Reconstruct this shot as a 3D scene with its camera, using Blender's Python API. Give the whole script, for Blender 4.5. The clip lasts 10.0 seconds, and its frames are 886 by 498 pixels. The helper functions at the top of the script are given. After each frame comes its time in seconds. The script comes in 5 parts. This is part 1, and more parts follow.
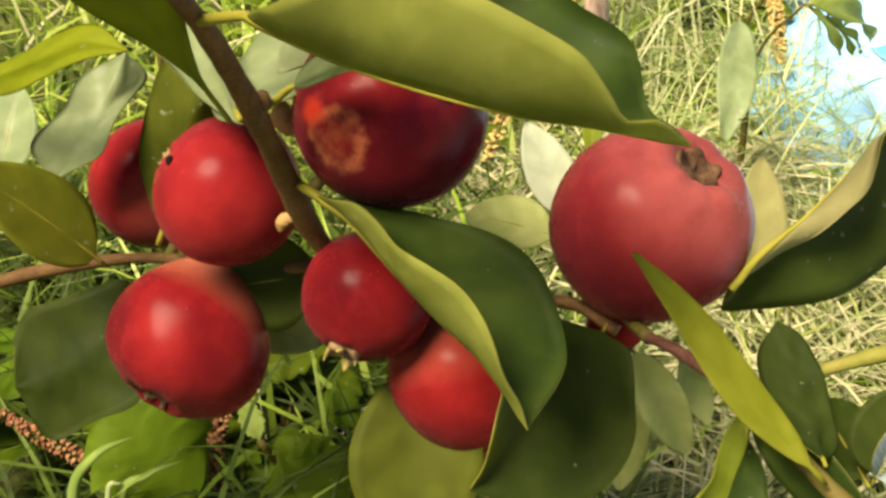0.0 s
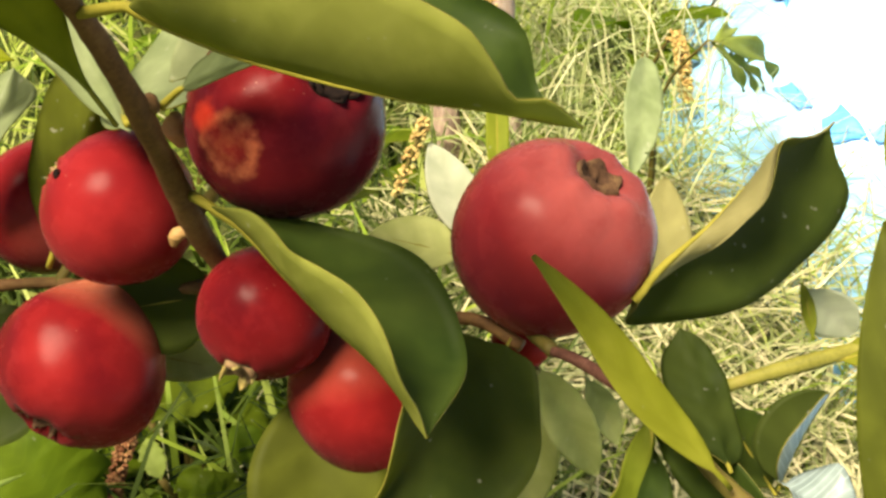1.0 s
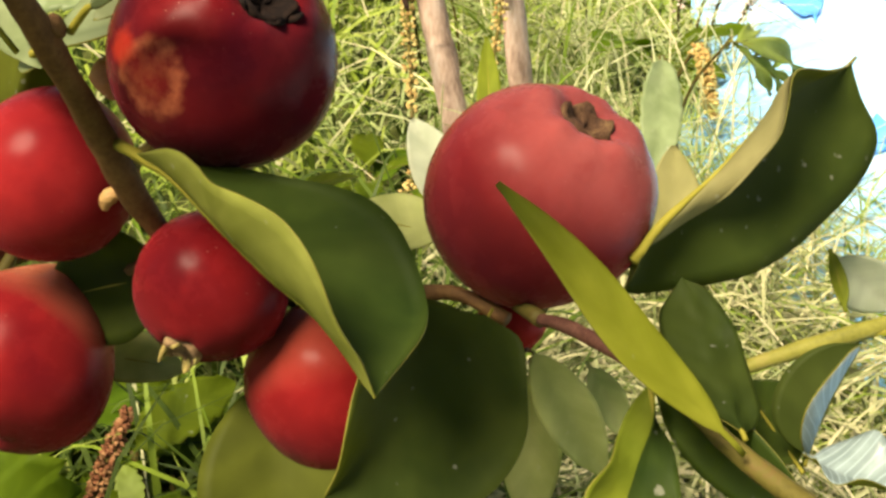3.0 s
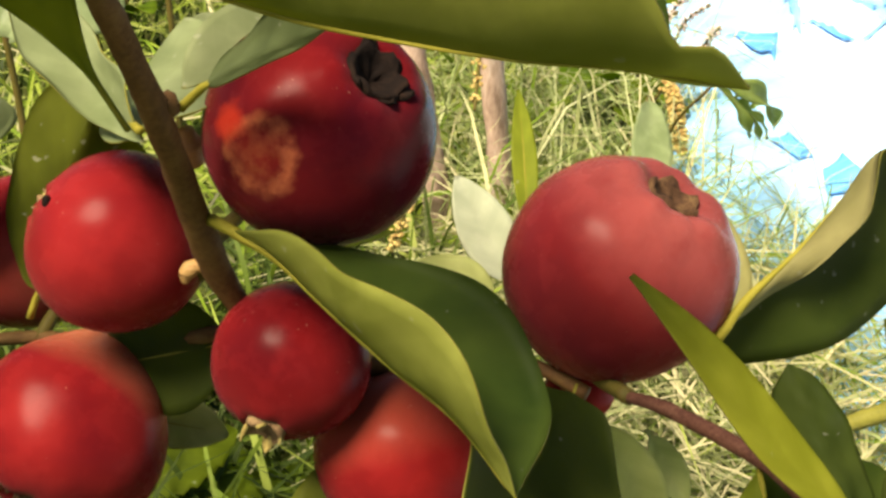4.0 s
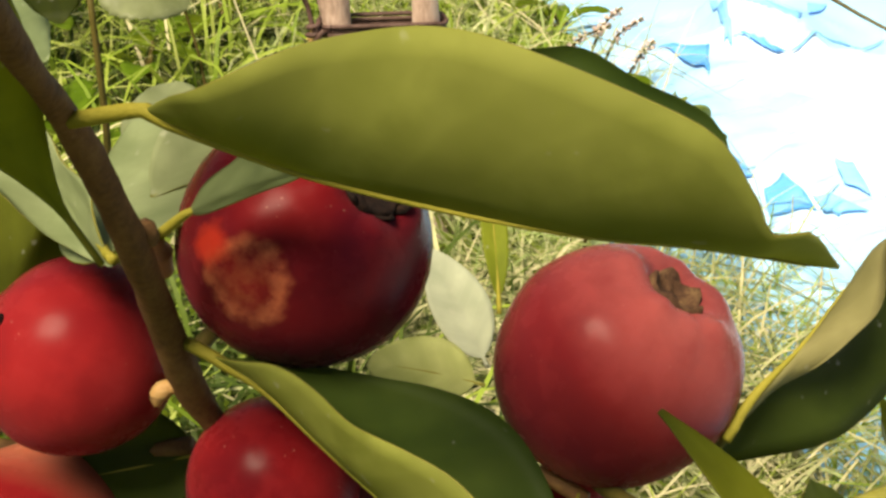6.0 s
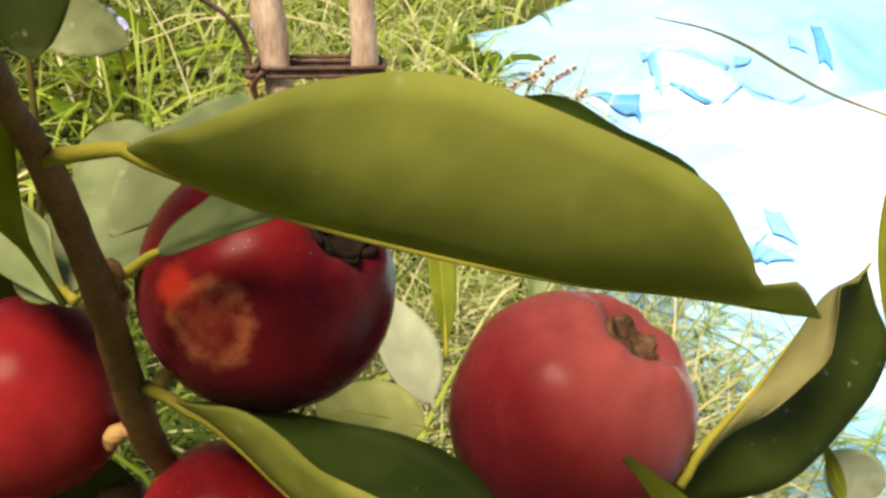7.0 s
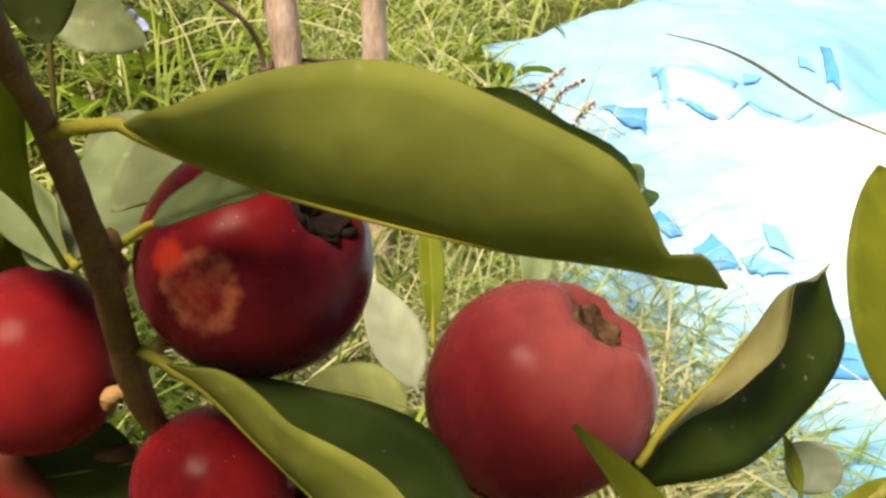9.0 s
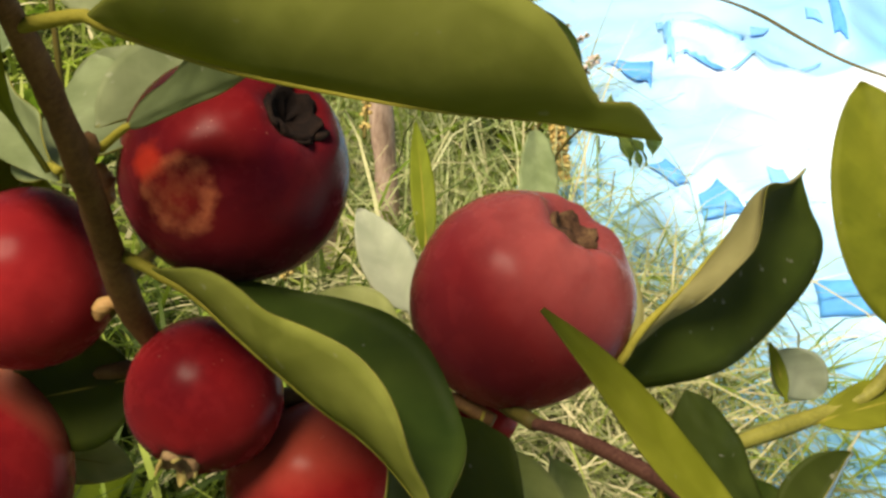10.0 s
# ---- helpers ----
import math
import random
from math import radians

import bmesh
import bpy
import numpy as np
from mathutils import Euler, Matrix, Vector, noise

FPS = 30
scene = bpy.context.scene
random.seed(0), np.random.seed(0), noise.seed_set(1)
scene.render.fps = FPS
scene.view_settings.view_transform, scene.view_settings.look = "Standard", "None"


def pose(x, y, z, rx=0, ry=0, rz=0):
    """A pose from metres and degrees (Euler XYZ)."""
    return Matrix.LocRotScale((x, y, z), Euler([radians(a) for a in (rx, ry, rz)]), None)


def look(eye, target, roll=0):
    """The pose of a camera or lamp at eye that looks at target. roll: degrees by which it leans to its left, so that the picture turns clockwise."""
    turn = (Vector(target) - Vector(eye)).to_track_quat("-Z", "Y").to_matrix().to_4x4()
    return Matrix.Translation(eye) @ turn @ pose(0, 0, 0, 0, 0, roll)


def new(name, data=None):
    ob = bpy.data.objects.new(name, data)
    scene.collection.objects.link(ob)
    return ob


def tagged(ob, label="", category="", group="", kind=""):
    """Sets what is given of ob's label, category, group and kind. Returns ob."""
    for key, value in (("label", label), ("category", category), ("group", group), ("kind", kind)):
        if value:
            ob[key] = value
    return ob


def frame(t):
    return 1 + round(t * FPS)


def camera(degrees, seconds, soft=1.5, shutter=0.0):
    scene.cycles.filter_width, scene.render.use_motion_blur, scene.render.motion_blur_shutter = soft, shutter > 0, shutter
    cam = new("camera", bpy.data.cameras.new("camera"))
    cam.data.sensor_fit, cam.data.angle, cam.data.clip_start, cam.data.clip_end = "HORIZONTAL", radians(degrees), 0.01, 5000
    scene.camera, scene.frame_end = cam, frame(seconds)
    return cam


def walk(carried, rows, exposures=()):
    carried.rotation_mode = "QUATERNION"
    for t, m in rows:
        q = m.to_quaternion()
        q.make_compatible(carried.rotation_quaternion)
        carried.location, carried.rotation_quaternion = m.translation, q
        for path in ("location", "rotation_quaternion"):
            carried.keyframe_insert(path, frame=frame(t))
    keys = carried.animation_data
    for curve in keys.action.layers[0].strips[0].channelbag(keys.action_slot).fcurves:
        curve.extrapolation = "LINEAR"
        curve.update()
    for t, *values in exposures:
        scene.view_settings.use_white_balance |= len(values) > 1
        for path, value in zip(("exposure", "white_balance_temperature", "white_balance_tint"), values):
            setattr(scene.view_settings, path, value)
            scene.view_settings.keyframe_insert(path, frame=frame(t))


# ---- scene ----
cam = camera(40.0, 10.0, soft=2.8)
PATH = [
    (0, look((0.00246, 0.00119, 0.23930), (-0.0154, 1.6300, -0.9212), -0.80)),
    (0.5, look((0.01166, -0.00104, 0.23216), (0.0114, 1.6761, -0.8574), 0.19)),
    (1, look((0.00554, 0.00052, 0.23112), (0.1198, 1.6800, -0.8488), 1.10)),
    (1.5, look((0.00935, -0.00045, 0.23408), (0.1104, 1.6613, -0.8742), 1.12)),
    (2, look((0.00614, 0.00434, 0.21985), (0.1253, 1.6887, -0.8519), 0.54)),
    (2.5, look((0.01412, 0.01129, 0.21188), (0.0830, 1.7027, -0.8532), 0.11)),
    (2.7, look((0.01697, 0.01092, 0.20435), (0.0553, 1.7470, -0.7879), -1.68)),
    (3.8, look((0.00719, 0.01730, 0.21048), (0.1160, 1.7658, -0.7543), 0.08)),
    (4, look((-0.00717, 0.02012, 0.21150), (0.1930, 1.7604, -0.7535), 1.35)),
    (4.5, look((-0.03796, 0.03424, 0.21077), (0.3436, 1.7662, -0.7137), 3.17)),
    (5, look((-0.03888, 0.04686, 0.21023), (0.3736, 1.7707, -0.7161), 3.04)),
    (5.5, look((-0.03080, 0.04312, 0.20901), (0.3932, 1.7657, -0.7145), 3.38)),
    (6, look((-0.01501, 0.03870, 0.21879), (0.3264, 1.7480, -0.7619), 2.46)),
    (6.2, look((-0.01991, 0.04148, 0.21776), (0.4218, 1.7328, -0.7539), 3.68)),
    (7.3, look((-0.01894, 0.03712, 0.21986), (0.4484, 1.7605, -0.6809), 5.21)),
    (7.5, look((-0.01817, 0.03213, 0.22352), (0.4356, 1.7563, -0.6829), 4.79)),
    (8, look((-0.01812, 0.03413, 0.22156), (0.4377, 1.7591, -0.6822), 5.67)),
    (8.5, look((-0.01763, 0.02858, 0.22327), (0.4237, 1.7603, -0.6746), 5.28)),
    (9, look((-0.01720, 0.02738, 0.22125), (0.4248, 1.7600, -0.6747), 6.44)),
    (9.5, look((-0.01634, 0.02489, 0.21895), (0.4185, 1.7568, -0.6819), 5.85)),
    (10, look((-0.01225, 0.01747, 0.21518), (0.3893, 1.7436, -0.7118), 3.96)),
]
EXPOSURES = [(0, 1.54, 7700, 12), (1, 1.62, 7700, 12), (2.5, 1.56, 7700, 12), (4, 1.40, 7700, 12), (4.5, 1.46, 7700, 12), (5, 1.26, 7700, 12), (5.5, 1.08, 7700, 12), (6, 1.16, 7700, 12), (7.5, 1.08, 7800, 12), (9, 1.02, 7650, 12), (10, 0.92, 7500, 12)]
walk(cam, PATH, EXPOSURES)

from mathutils.bvhtree import BVHTree

# ---- world, sun, exposure ----
world = bpy.data.worlds.new("sky")
scene.world = world
world.use_nodes = True
wn = world.node_tree.nodes
sky = wn.new("ShaderNodeTexSky")
sky.sky_type = "NISHITA"
sky.sun_disc = False
SUN_ELEV, SUN_AZ = 60.0, -132.0        # azimuth from +y towards +x
sky.sun_elevation, sky.sun_rotation = radians(SUN_ELEV), radians(SUN_AZ)
world.node_tree.links.new(sky.outputs[0], wn["Background"].inputs[0])
wn["Background"].inputs[1].default_value = 0.04
sun = new("sun", bpy.data.lights.new("sun", "SUN"))
sun.data.energy, sun.data.angle, sun.data.color = 4.5, radians(24), (1.0, 0.92, 0.78)
ce = math.cos(radians(SUN_ELEV))
sun_dir = Vector((ce * math.sin(radians(SUN_AZ)), ce * math.cos(radians(SUN_AZ)), math.sin(radians(SUN_ELEV))))
sun.matrix_world = look(sun_dir * 5, (0, 0, 0))


# ---- materials ----
def mat(name):
    m = bpy.data.materials.new(name)
    m.use_nodes = True
    return m, m.node_tree.nodes, m.node_tree.links


def ramp(nodes, stops):
    r = nodes.new("ShaderNodeValToRGB")
    e = r.color_ramp.elements
    while len(e) < len(stops):
        e.new(0.5)
    for k, (p, c) in enumerate(stops):
        e[k].position, e[k].color = p, (*c, 1)
    return r


def noise_tex(nodes, links, scale, detail=3.0, coords=None, rough=0.55):
    n = nodes.new("ShaderNodeTexNoise")
    n.inputs["Scale"].default_value, n.inputs["Detail"].default_value = scale, detail
    n.inputs["Roughness"].default_value = rough
    if coords is not None:
        links.new(coords, n.inputs["Vector"])
    return n


def mix_col(nodes, links, fac, a, b, blend="MIX"):
    m = nodes.new("ShaderNodeMix")
    m.data_type, m.blend_type = "RGBA", blend
    for sock, v in ((m.inputs[0], fac), (m.inputs[6], a), (m.inputs[7], b)):
        if hasattr(v, "is_linked"):
            links.new(v, sock)
        else:
            sock.default_value = v if isinstance(v, float) else (*v, 1)
    return m.outputs[2]


def bump(nodes, links, height, strength, dist):
    b = nodes.new("ShaderNodeBump")
    b.inputs["Strength"].default_value, b.inputs["Distance"].default_value = strength, dist
    links.new(height, b.inputs["Height"])
    return b.outputs[0]


def maths(nodes, links, op, a, b=0.0, c=0.0):
    m = nodes.new("ShaderNodeMath")
    m.operation = op
    for sock, v in zip(m.inputs, (a, b, c)):
        if hasattr(v, "is_linked"):
            links.new(v, sock)
        else:
            sock.default_value = v
    return m.outputs[0]


def leaf_material(name, dark, light, rough, through_col, through_amt, veins=0.035, coat=0.0, bands=0.3):
    """Leaf skin: mottled green with side veins, dust specks and light shining through."""
    m, n, l = mat(name)
    p = n["Principled BSDF"]
    uv = n.new("ShaderNodeUVMap").outputs[0]
    geo = n.new("ShaderNodeTexCoord").outputs["Object"]
    info = n.new("ShaderNodeObjectInfo").outputs["Random"]
    big = noise_tex(n, l, 90, 3, geo)
    fine = noise_tex(n, l, 1400, 3, geo)
    sep = n.new("ShaderNodeSeparateXYZ")
    l.new(uv, sep.inputs[0])
    av = maths(n, l, "ABSOLUTE", maths(n, l, "SUBTRACT", sep.outputs[1], 0.5))
    ph = maths(n, l, "MULTIPLY_ADD", sep.outputs[0], 62.0, maths(n, l, "MULTIPLY", av, -26.0))
    ph = maths(n, l, "MULTIPLY_ADD", big.outputs[0], 7.0, ph)
    vein = maths(n, l, "POWER", maths(n, l, "MULTIPLY_ADD", maths(n, l, "SINE", ph), 0.5, 0.5), 9.0)
    col = mix_col(n, l, ramp_fac(n, l, big.outputs[0], 0.35, 0.7), dark, light)
    col = mix_col(n, l, maths(n, l, "MULTIPLY", vein, veins), col, tuple(min(1, c * 1.8) for c in light))
    band = maths(n, l, "MULTIPLY_ADD", maths(n, l, "SINE", maths(n, l, "MULTIPLY", ph, 0.37)), 0.5, 0.5)
    cloud = noise_tex(n, l, 230, 3, geo)
    band = maths(n, l, "MULTIPLY", band, ramp_fac(n, l, cloud.outputs[0], 0.35, 0.65))
    col = mix_col(n, l, maths(n, l, "MULTIPLY", band, bands), col, tuple(min(1, c * 1.5) for c in light))
    hs = n.new("ShaderNodeHueSaturation")
    l.new(maths(n, l, "MULTIPLY_ADD", info, 0.03, 0.485), hs.inputs["Hue"])
    l.new(maths(n, l, "MULTIPLY_ADD", info, 0.3, 0.85), hs.inputs["Value"])
    l.new(col, hs.inputs["Color"])
    spots = noise_tex(n, l, 420, 2, geo, 0.4)
    dust = ramp_fac(n, l, spots.outputs[0], 0.71, 0.76)
    col = mix_col(n, l, maths(n, l, "MULTIPLY", dust, 0.26), hs.outputs[0], (0.45, 0.45, 0.36))
    l.new(col, p.inputs["Base Color"])
    l.new(maths(n, l, "MULTIPLY_ADD", big.outputs[0], 0.25, rough - 0.12), p.inputs["Roughness"])
    p.inputs["Specular IOR Level"].default_value = 0.05
    p.inputs["Coat Weight"].default_value = coat
    p.inputs["Coat Roughness"].default_value = 0.25
    h = maths(n, l, "MULTIPLY_ADD", vein, 0.2, maths(n, l, "MULTIPLY", fine.outputs[0], 0.5))
    l.new(bump(n, l, h, 0.10, 0.0004), p.inputs["Normal"])
    tr = n.new("ShaderNodeBsdfTranslucent")
    l.new(mix_col(n, l, 0.6, mix_col(n, l, 1.0, col, (3.0, 3.0, 3.0), "MULTIPLY"), through_col), tr.inputs[0])
    mx = n.new("ShaderNodeMixShader")
    mx.inputs[0].default_value = through_amt
    l.new(p.outputs[0], mx.inputs[1])
    l.new(tr.outputs[0], mx.inputs[2])
    l.new(mx.outputs[0], n["Material Output"].inputs[0])
    return m


def ramp_fac(n, l, value, lo, hi):
    r = n.new("ShaderNodeMapRange")
    r.inputs[1].default_value, r.inputs[2].default_value = lo, hi
    l.new(value, r.inputs[0])
    return r.outputs[0]


def rough_material(name, cols, scale, rough=0.8, bump_amt=0.4, bump_dist=0.001, stretch=(1, 1, 1), island=False, through_amt=0.0):
    """Mottled matt surface from three colours, at two scales."""
    m, n, l = mat(name)
    p = n["Principled BSDF"]
    mp = n.new("ShaderNodeMapping")
    mp.inputs["Scale"].default_value = stretch
    l.new(n.new("ShaderNodeTexCoord").outputs["Object"], mp.inputs[0])
    a = noise_tex(n, l, scale, 4, mp.outputs[0])
    b = noise_tex(n, l, scale * 7, 3, mp.outputs[0])
    v = maths(n, l, "MULTIPLY_ADD", b.outputs[0], 0.35, maths(n, l, "MULTIPLY", a.outputs[0], 0.65))
    if island:
        v = maths(n, l, "MULTIPLY_ADD", n.new("ShaderNodeNewGeometry").outputs["Random Per Island"], 0.75, maths(n, l, "MULTIPLY", v, 0.3))
        r = ramp(n, [(k / (len(cols) - 1), c) for k, c in enumerate(cols)])
    else:
        r = ramp(n, [(0.3 + 0.4 * k / (len(cols) - 1), c) for k, c in enumerate(cols)])
    l.new(v, r.inputs[0])
    l.new(r.outputs[0], p.inputs["Base Color"])
    p.inputs["Roughness"].default_value = rough
    p.inputs["Specular IOR Level"].default_value = 0.2
    l.new(bump(n, l, v, bump_amt, bump_dist), p.inputs["Normal"])
    if through_amt:
        tr = n.new("ShaderNodeBsdfTranslucent")
        l.new(r.outputs[0], tr.inputs[0])
        mx = n.new("ShaderNodeMixShader")
        mx.inputs[0].default_value = through_amt
        l.new(p.outputs[0], mx.inputs[1])
        l.new(tr.outputs[0], mx.inputs[2])
        l.new(mx.outputs[0], n["Material Output"].inputs[0])
    return m


def fruit_material(name, deep, red, pale, scar=None, bloom=0.0, tan=0.75, tan_from=0.75):
    """Waxy red skin: darker shoulders, pale freckles, optional corky scar round a point of the fruit."""
    m, n, l = mat(name)
    p = n["Principled BSDF"]
    tc = n.new("ShaderNodeTexCoord").outputs["Object"]
    info = n.new("ShaderNodeObjectInfo").outputs["Random"]
    off = n.new("ShaderNodeVectorMath")
    l.new(tc, off.inputs[0])
    comb = n.new("ShaderNodeCombineXYZ")
    l.new(info, comb.inputs[0])
    l.new(comb.outputs[0], off.inputs[1])
    co = off.outputs[0]
    big = noise_tex(n, l, 45, 2, co)
    mid = noise_tex(n, l, 260, 4, co)
    col = mix_col(n, l, ramp_fac(n, l, big.outputs[0], 0.35, 0.62), deep, red)
    col = mix_col(n, l, maths(n, l, "MULTIPLY", ramp_fac(n, l, mid.outputs[0], 0.45, 0.75), 0.2), col, tuple(c * 1.3 for c in red))
    patch = noise_tex(n, l, 130, 3, co)
    col = mix_col(n, l, maths(n, l, "MULTIPLY", ramp_fac(n, l, patch.outputs[0], 0.52, 0.35), 0.25), col, deep)
    col = mix_col(n, l, maths(n, l, "MULTIPLY", ramp_fac(n, l, patch.outputs[0], 0.52, 0.72), 0.15), col, tuple(c * 1.3 + 0.01 for c in red))
    sep = n.new("ShaderNodeSeparateXYZ")
    l.new(tc, sep.inputs[0])
    # the stem end (local -z) ripens last and stays paler
    stem = maths(n, l, "MULTIPLY_ADD", sep.outputs[2], -70.0, maths(n, l, "MULTIPLY", big.outputs[0], 0.8))
    col = mix_col(n, l, maths(n, l, "MULTIPLY", ramp_fac(n, l, stem, tan_from, tan_from + 0.95), tan), col, pale)
    # waxy bloom at the calyx end, which also paints the top's pale sheen
    if bloom:
        bloom_sheen = maths(n, l, "MULTIPLY", ramp_fac(n, l, maths(n, l, "MULTIPLY_ADD", sep.outputs[2], 60.0, big.outputs[0]), 0.75, 1.75), ramp_fac(n, l, mid.outputs[0], 0.0, 0.45))
        col = mix_col(n, l, maths(n, l, "MULTIPLY", bloom_sheen, bloom), col, (0.46, 0.20, 0.17))
    v = n.new("ShaderNodeTexVoronoi")
    v.inputs["Scale"].default_value = 620
    l.new(co, v.inputs["Vector"])
    dots = ramp_fac(n, l, v.outputs["Distance"], 0.10, 0.04)
    pick = ramp_fac(n, l, noise_tex(n, l, 170, 1, co).outputs[0], 0.55, 0.62)
    col = mix_col(n, l, maths(n, l, "MULTIPLY", maths(n, l, "MULTIPLY", dots, pick), 0.22), col, (0.55, 0.33, 0.25))
    height = mid.outputs[0]
    rough = maths(n, l, "MULTIPLY_ADD", mid.outputs[0], 0.14, 0.20)
    if scar is not None:
        d = n.new("ShaderNodeVectorMath")
        d.operation = "DISTANCE"
        l.new(tc, d.inputs[0])
        d.inputs[1].default_value = scar[0]
        wob = maths(n, l, "MULTIPLY_ADD", noise_tex(n, l, 200, 2, tc).outputs[0], 0.004, d.outputs["Value"])
        blot = noise_tex(n, l, 480, 4, tc)
        corky = mix_col(n, l, ramp_fac(n, l, blot.outputs[0], 0.38, 0.62), (0.16, 0.016, 0.010), (0.26, 0.075, 0.028))
        col = mix_col(n, l, maths(n, l, "MULTIPLY", ramp_fac(n, l, wob, 0.0072, 0.0036), 0.42), col, corky)
        rim = maths(n, l, "MULTIPLY", ramp_fac(n, l, wob, 0.0074, 0.0062), maths(n, l, "MULTIPLY", ramp_fac(n, l, wob, 0.0046, 0.0060), ramp_fac(n, l, blot.outputs[0], 0.35, 0.6)))
        col = mix_col(n, l, maths(n, l, "MULTIPLY", rim, 0.6), col, (0.34, 0.10, 0.045))
        d2 = n.new("ShaderNodeVectorMath")
        d2.operation = "DISTANCE"
        l.new(tc, d2.inputs[0])
        d2.inputs[1].default_value = scar[1]
        w2 = maths(n, l, "MULTIPLY_ADD", noise_tex(n, l, 400, 2, tc).outputs[0], 0.003, d2.outputs["Value"])
        col = mix_col(n, l, maths(n, l, "MULTIPLY", ramp_fac(n, l, w2, 0.0044, 0.0026), 0.85), col, (0.26, 0.018, 0.008))
        height = maths(n, l, "ADD", height, maths(n, l, "MULTIPLY", maths(n, l, "MULTIPLY", blot.outputs[0], ramp_fac(n, l, wob, 0.0074, 0.0056)), 1.2))
    l.new(col, p.inputs["Base Color"])
    l.new(rough, p.inputs["Roughness"])
    p.inputs["Subsurface Weight"].default_value = 0.12
    p.inputs["Subsurface Radius"].default_value = (1.0, 0.25, 0.15)
    p.inputs["Subsurface Scale"].default_value = 0.002
    p.inputs["Specular IOR Level"].default_value = 0.035
    p.inputs["Sheen Weight"].default_value = 0.018
    p.inputs["Sheen Roughness"].default_value = 0.6
    p.inputs["Sheen Tint"].default_value = (0.9, 0.82, 1.0, 1)
    l.new(bump(n, l, height, 0.06, 0.0005), p.inputs["Normal"])
    return m


def tarp_material():
    m, n, l = mat("tarp_plastic")
    p = n["Principled BSDF"]
    tc = n.new("ShaderNodeTexCoord").outputs["Object"]
    a = noise_tex(n, l, 6, 4, tc)
    b = noise_tex(n, l, 60, 3, tc)
    r = ramp(n, [(0.3, (0.15, 0.44, 0.80)), (0.7, (0.36, 0.62, 0.88))])
    l.new(a.outputs[0], r.inputs[0])
    # the white glare on the middle of the sheet is painted into its colour
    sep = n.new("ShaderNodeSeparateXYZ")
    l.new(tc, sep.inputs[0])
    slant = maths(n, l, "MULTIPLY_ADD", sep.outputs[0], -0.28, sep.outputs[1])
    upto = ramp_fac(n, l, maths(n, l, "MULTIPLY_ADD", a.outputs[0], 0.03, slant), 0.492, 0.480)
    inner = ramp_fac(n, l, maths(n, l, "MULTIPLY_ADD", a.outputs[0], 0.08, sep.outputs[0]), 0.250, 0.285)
    glare_col = mix_col(n, l, maths(n, l, "MULTIPLY", upto, inner), r.outputs[0], (0.72, 0.84, 0.93))
    specks = ramp_fac(n, l, noise_tex(n, l, 130, 3, tc).outputs[0], 0.68, 0.72)
    l.new(mix_col(n, l, maths(n, l, "MULTIPLY", specks, 0.5), glare_col, (0.25, 0.3, 0.28)), p.inputs["Base Color"])
    p.inputs["Roughness"].default_value = 0.42
    l.new(bump(n, l, b.outputs[0], 0.3, 0.002), p.inputs["Normal"])
    return m


LEAF_UP = leaf_material("leaf_upper_skin", (0.014, 0.025, 0.005), (0.028, 0.041, 0.008), 0.55, (0.50, 0.60, 0.03), 0.15, veins=0.05)
LEAF_LOW = leaf_material("leaf_lower_skin", (0.160, 0.168, 0.034), (0.215, 0.218, 0.052), 0.62, (0.66, 0.66, 0.05), 0.5, veins=0.06, bands=0.45)
LEAF_PALE = leaf_material("leaf_pale_skin", (0.135, 0.172, 0.078), (0.20, 0.24, 0.125), 0.5, (0.36, 0.43, 0.14), 0.28, coat=0.08)
LEAF_SAGE = leaf_material("leaf_sage_skin", (0.24, 0.26, 0.09), (0.34, 0.355, 0.15), 0.5, (0.5, 0.55, 0.12), 0.35)
LEAF_WHITISH = leaf_material("leaf_whitish_skin", (0.34, 0.39, 0.28), (0.46, 0.50, 0.38), 0.5, (0.5, 0.55, 0.3), 0.3)
LEAF_OLIVE = leaf_material("leaf_olive_skin", (0.095, 0.115, 0.012), (0.15, 0.165, 0.018), 0.55, (0.42, 0.45, 0.02), 0.35)
LEAF_MID = leaf_material("leaf_mid_skin", (0.046, 0.060, 0.008), (0.070, 0.088, 0.012), 0.55, (0.5, 0.55, 0.03), 0.25)
LEAF_LIME = leaf_material("leaf_lime_skin", (0.13, 0.165, 0.010), (0.19, 0.22, 0.014), 0.5, (0.55, 0.6, 0.02), 0.4)
LEAF_GREY = leaf_material("leaf_grey_skin", (0.036, 0.048, 0.020), (0.062, 0.078, 0.034), 0.5, (0.35, 0.40, 0.08), 0.12)
LEAF_BEIGE = leaf_material("leaf_beige_skin", (0.17, 0.163, 0.066), (0.23, 0.215, 0.095), 0.6, (0.55, 0.52, 0.15), 0.35)
LEAF_BLADE = leaf_material("leaf_blade_skin", (0.165, 0.20, 0.020), (0.235, 0.265, 0.035), 0.5, (0.6, 0.65, 0.05), 0.45)
# pale blue base and strong streaks paint the sky's reflection over a light coat
LEAF_SKY_GLOSS = leaf_material("leaf_sky_gloss_skin", (0.11, 0.155, 0.155), (0.20, 0.26, 0.26), 0.35, (0.3, 0.4, 0.08), 0.1, coat=0.25, veins=0.55, bands=0.6)
RIM = rough_material("leaf_rim", [(0.08, 0.085, 0.012), (0.16, 0.145, 0.022)], 300, 0.6)
RIB = rough_material("leaf_rib", [(0.20, 0.185, 0.020), (0.28, 0.25, 0.035)], 300, 0.7, through_amt=0.2)
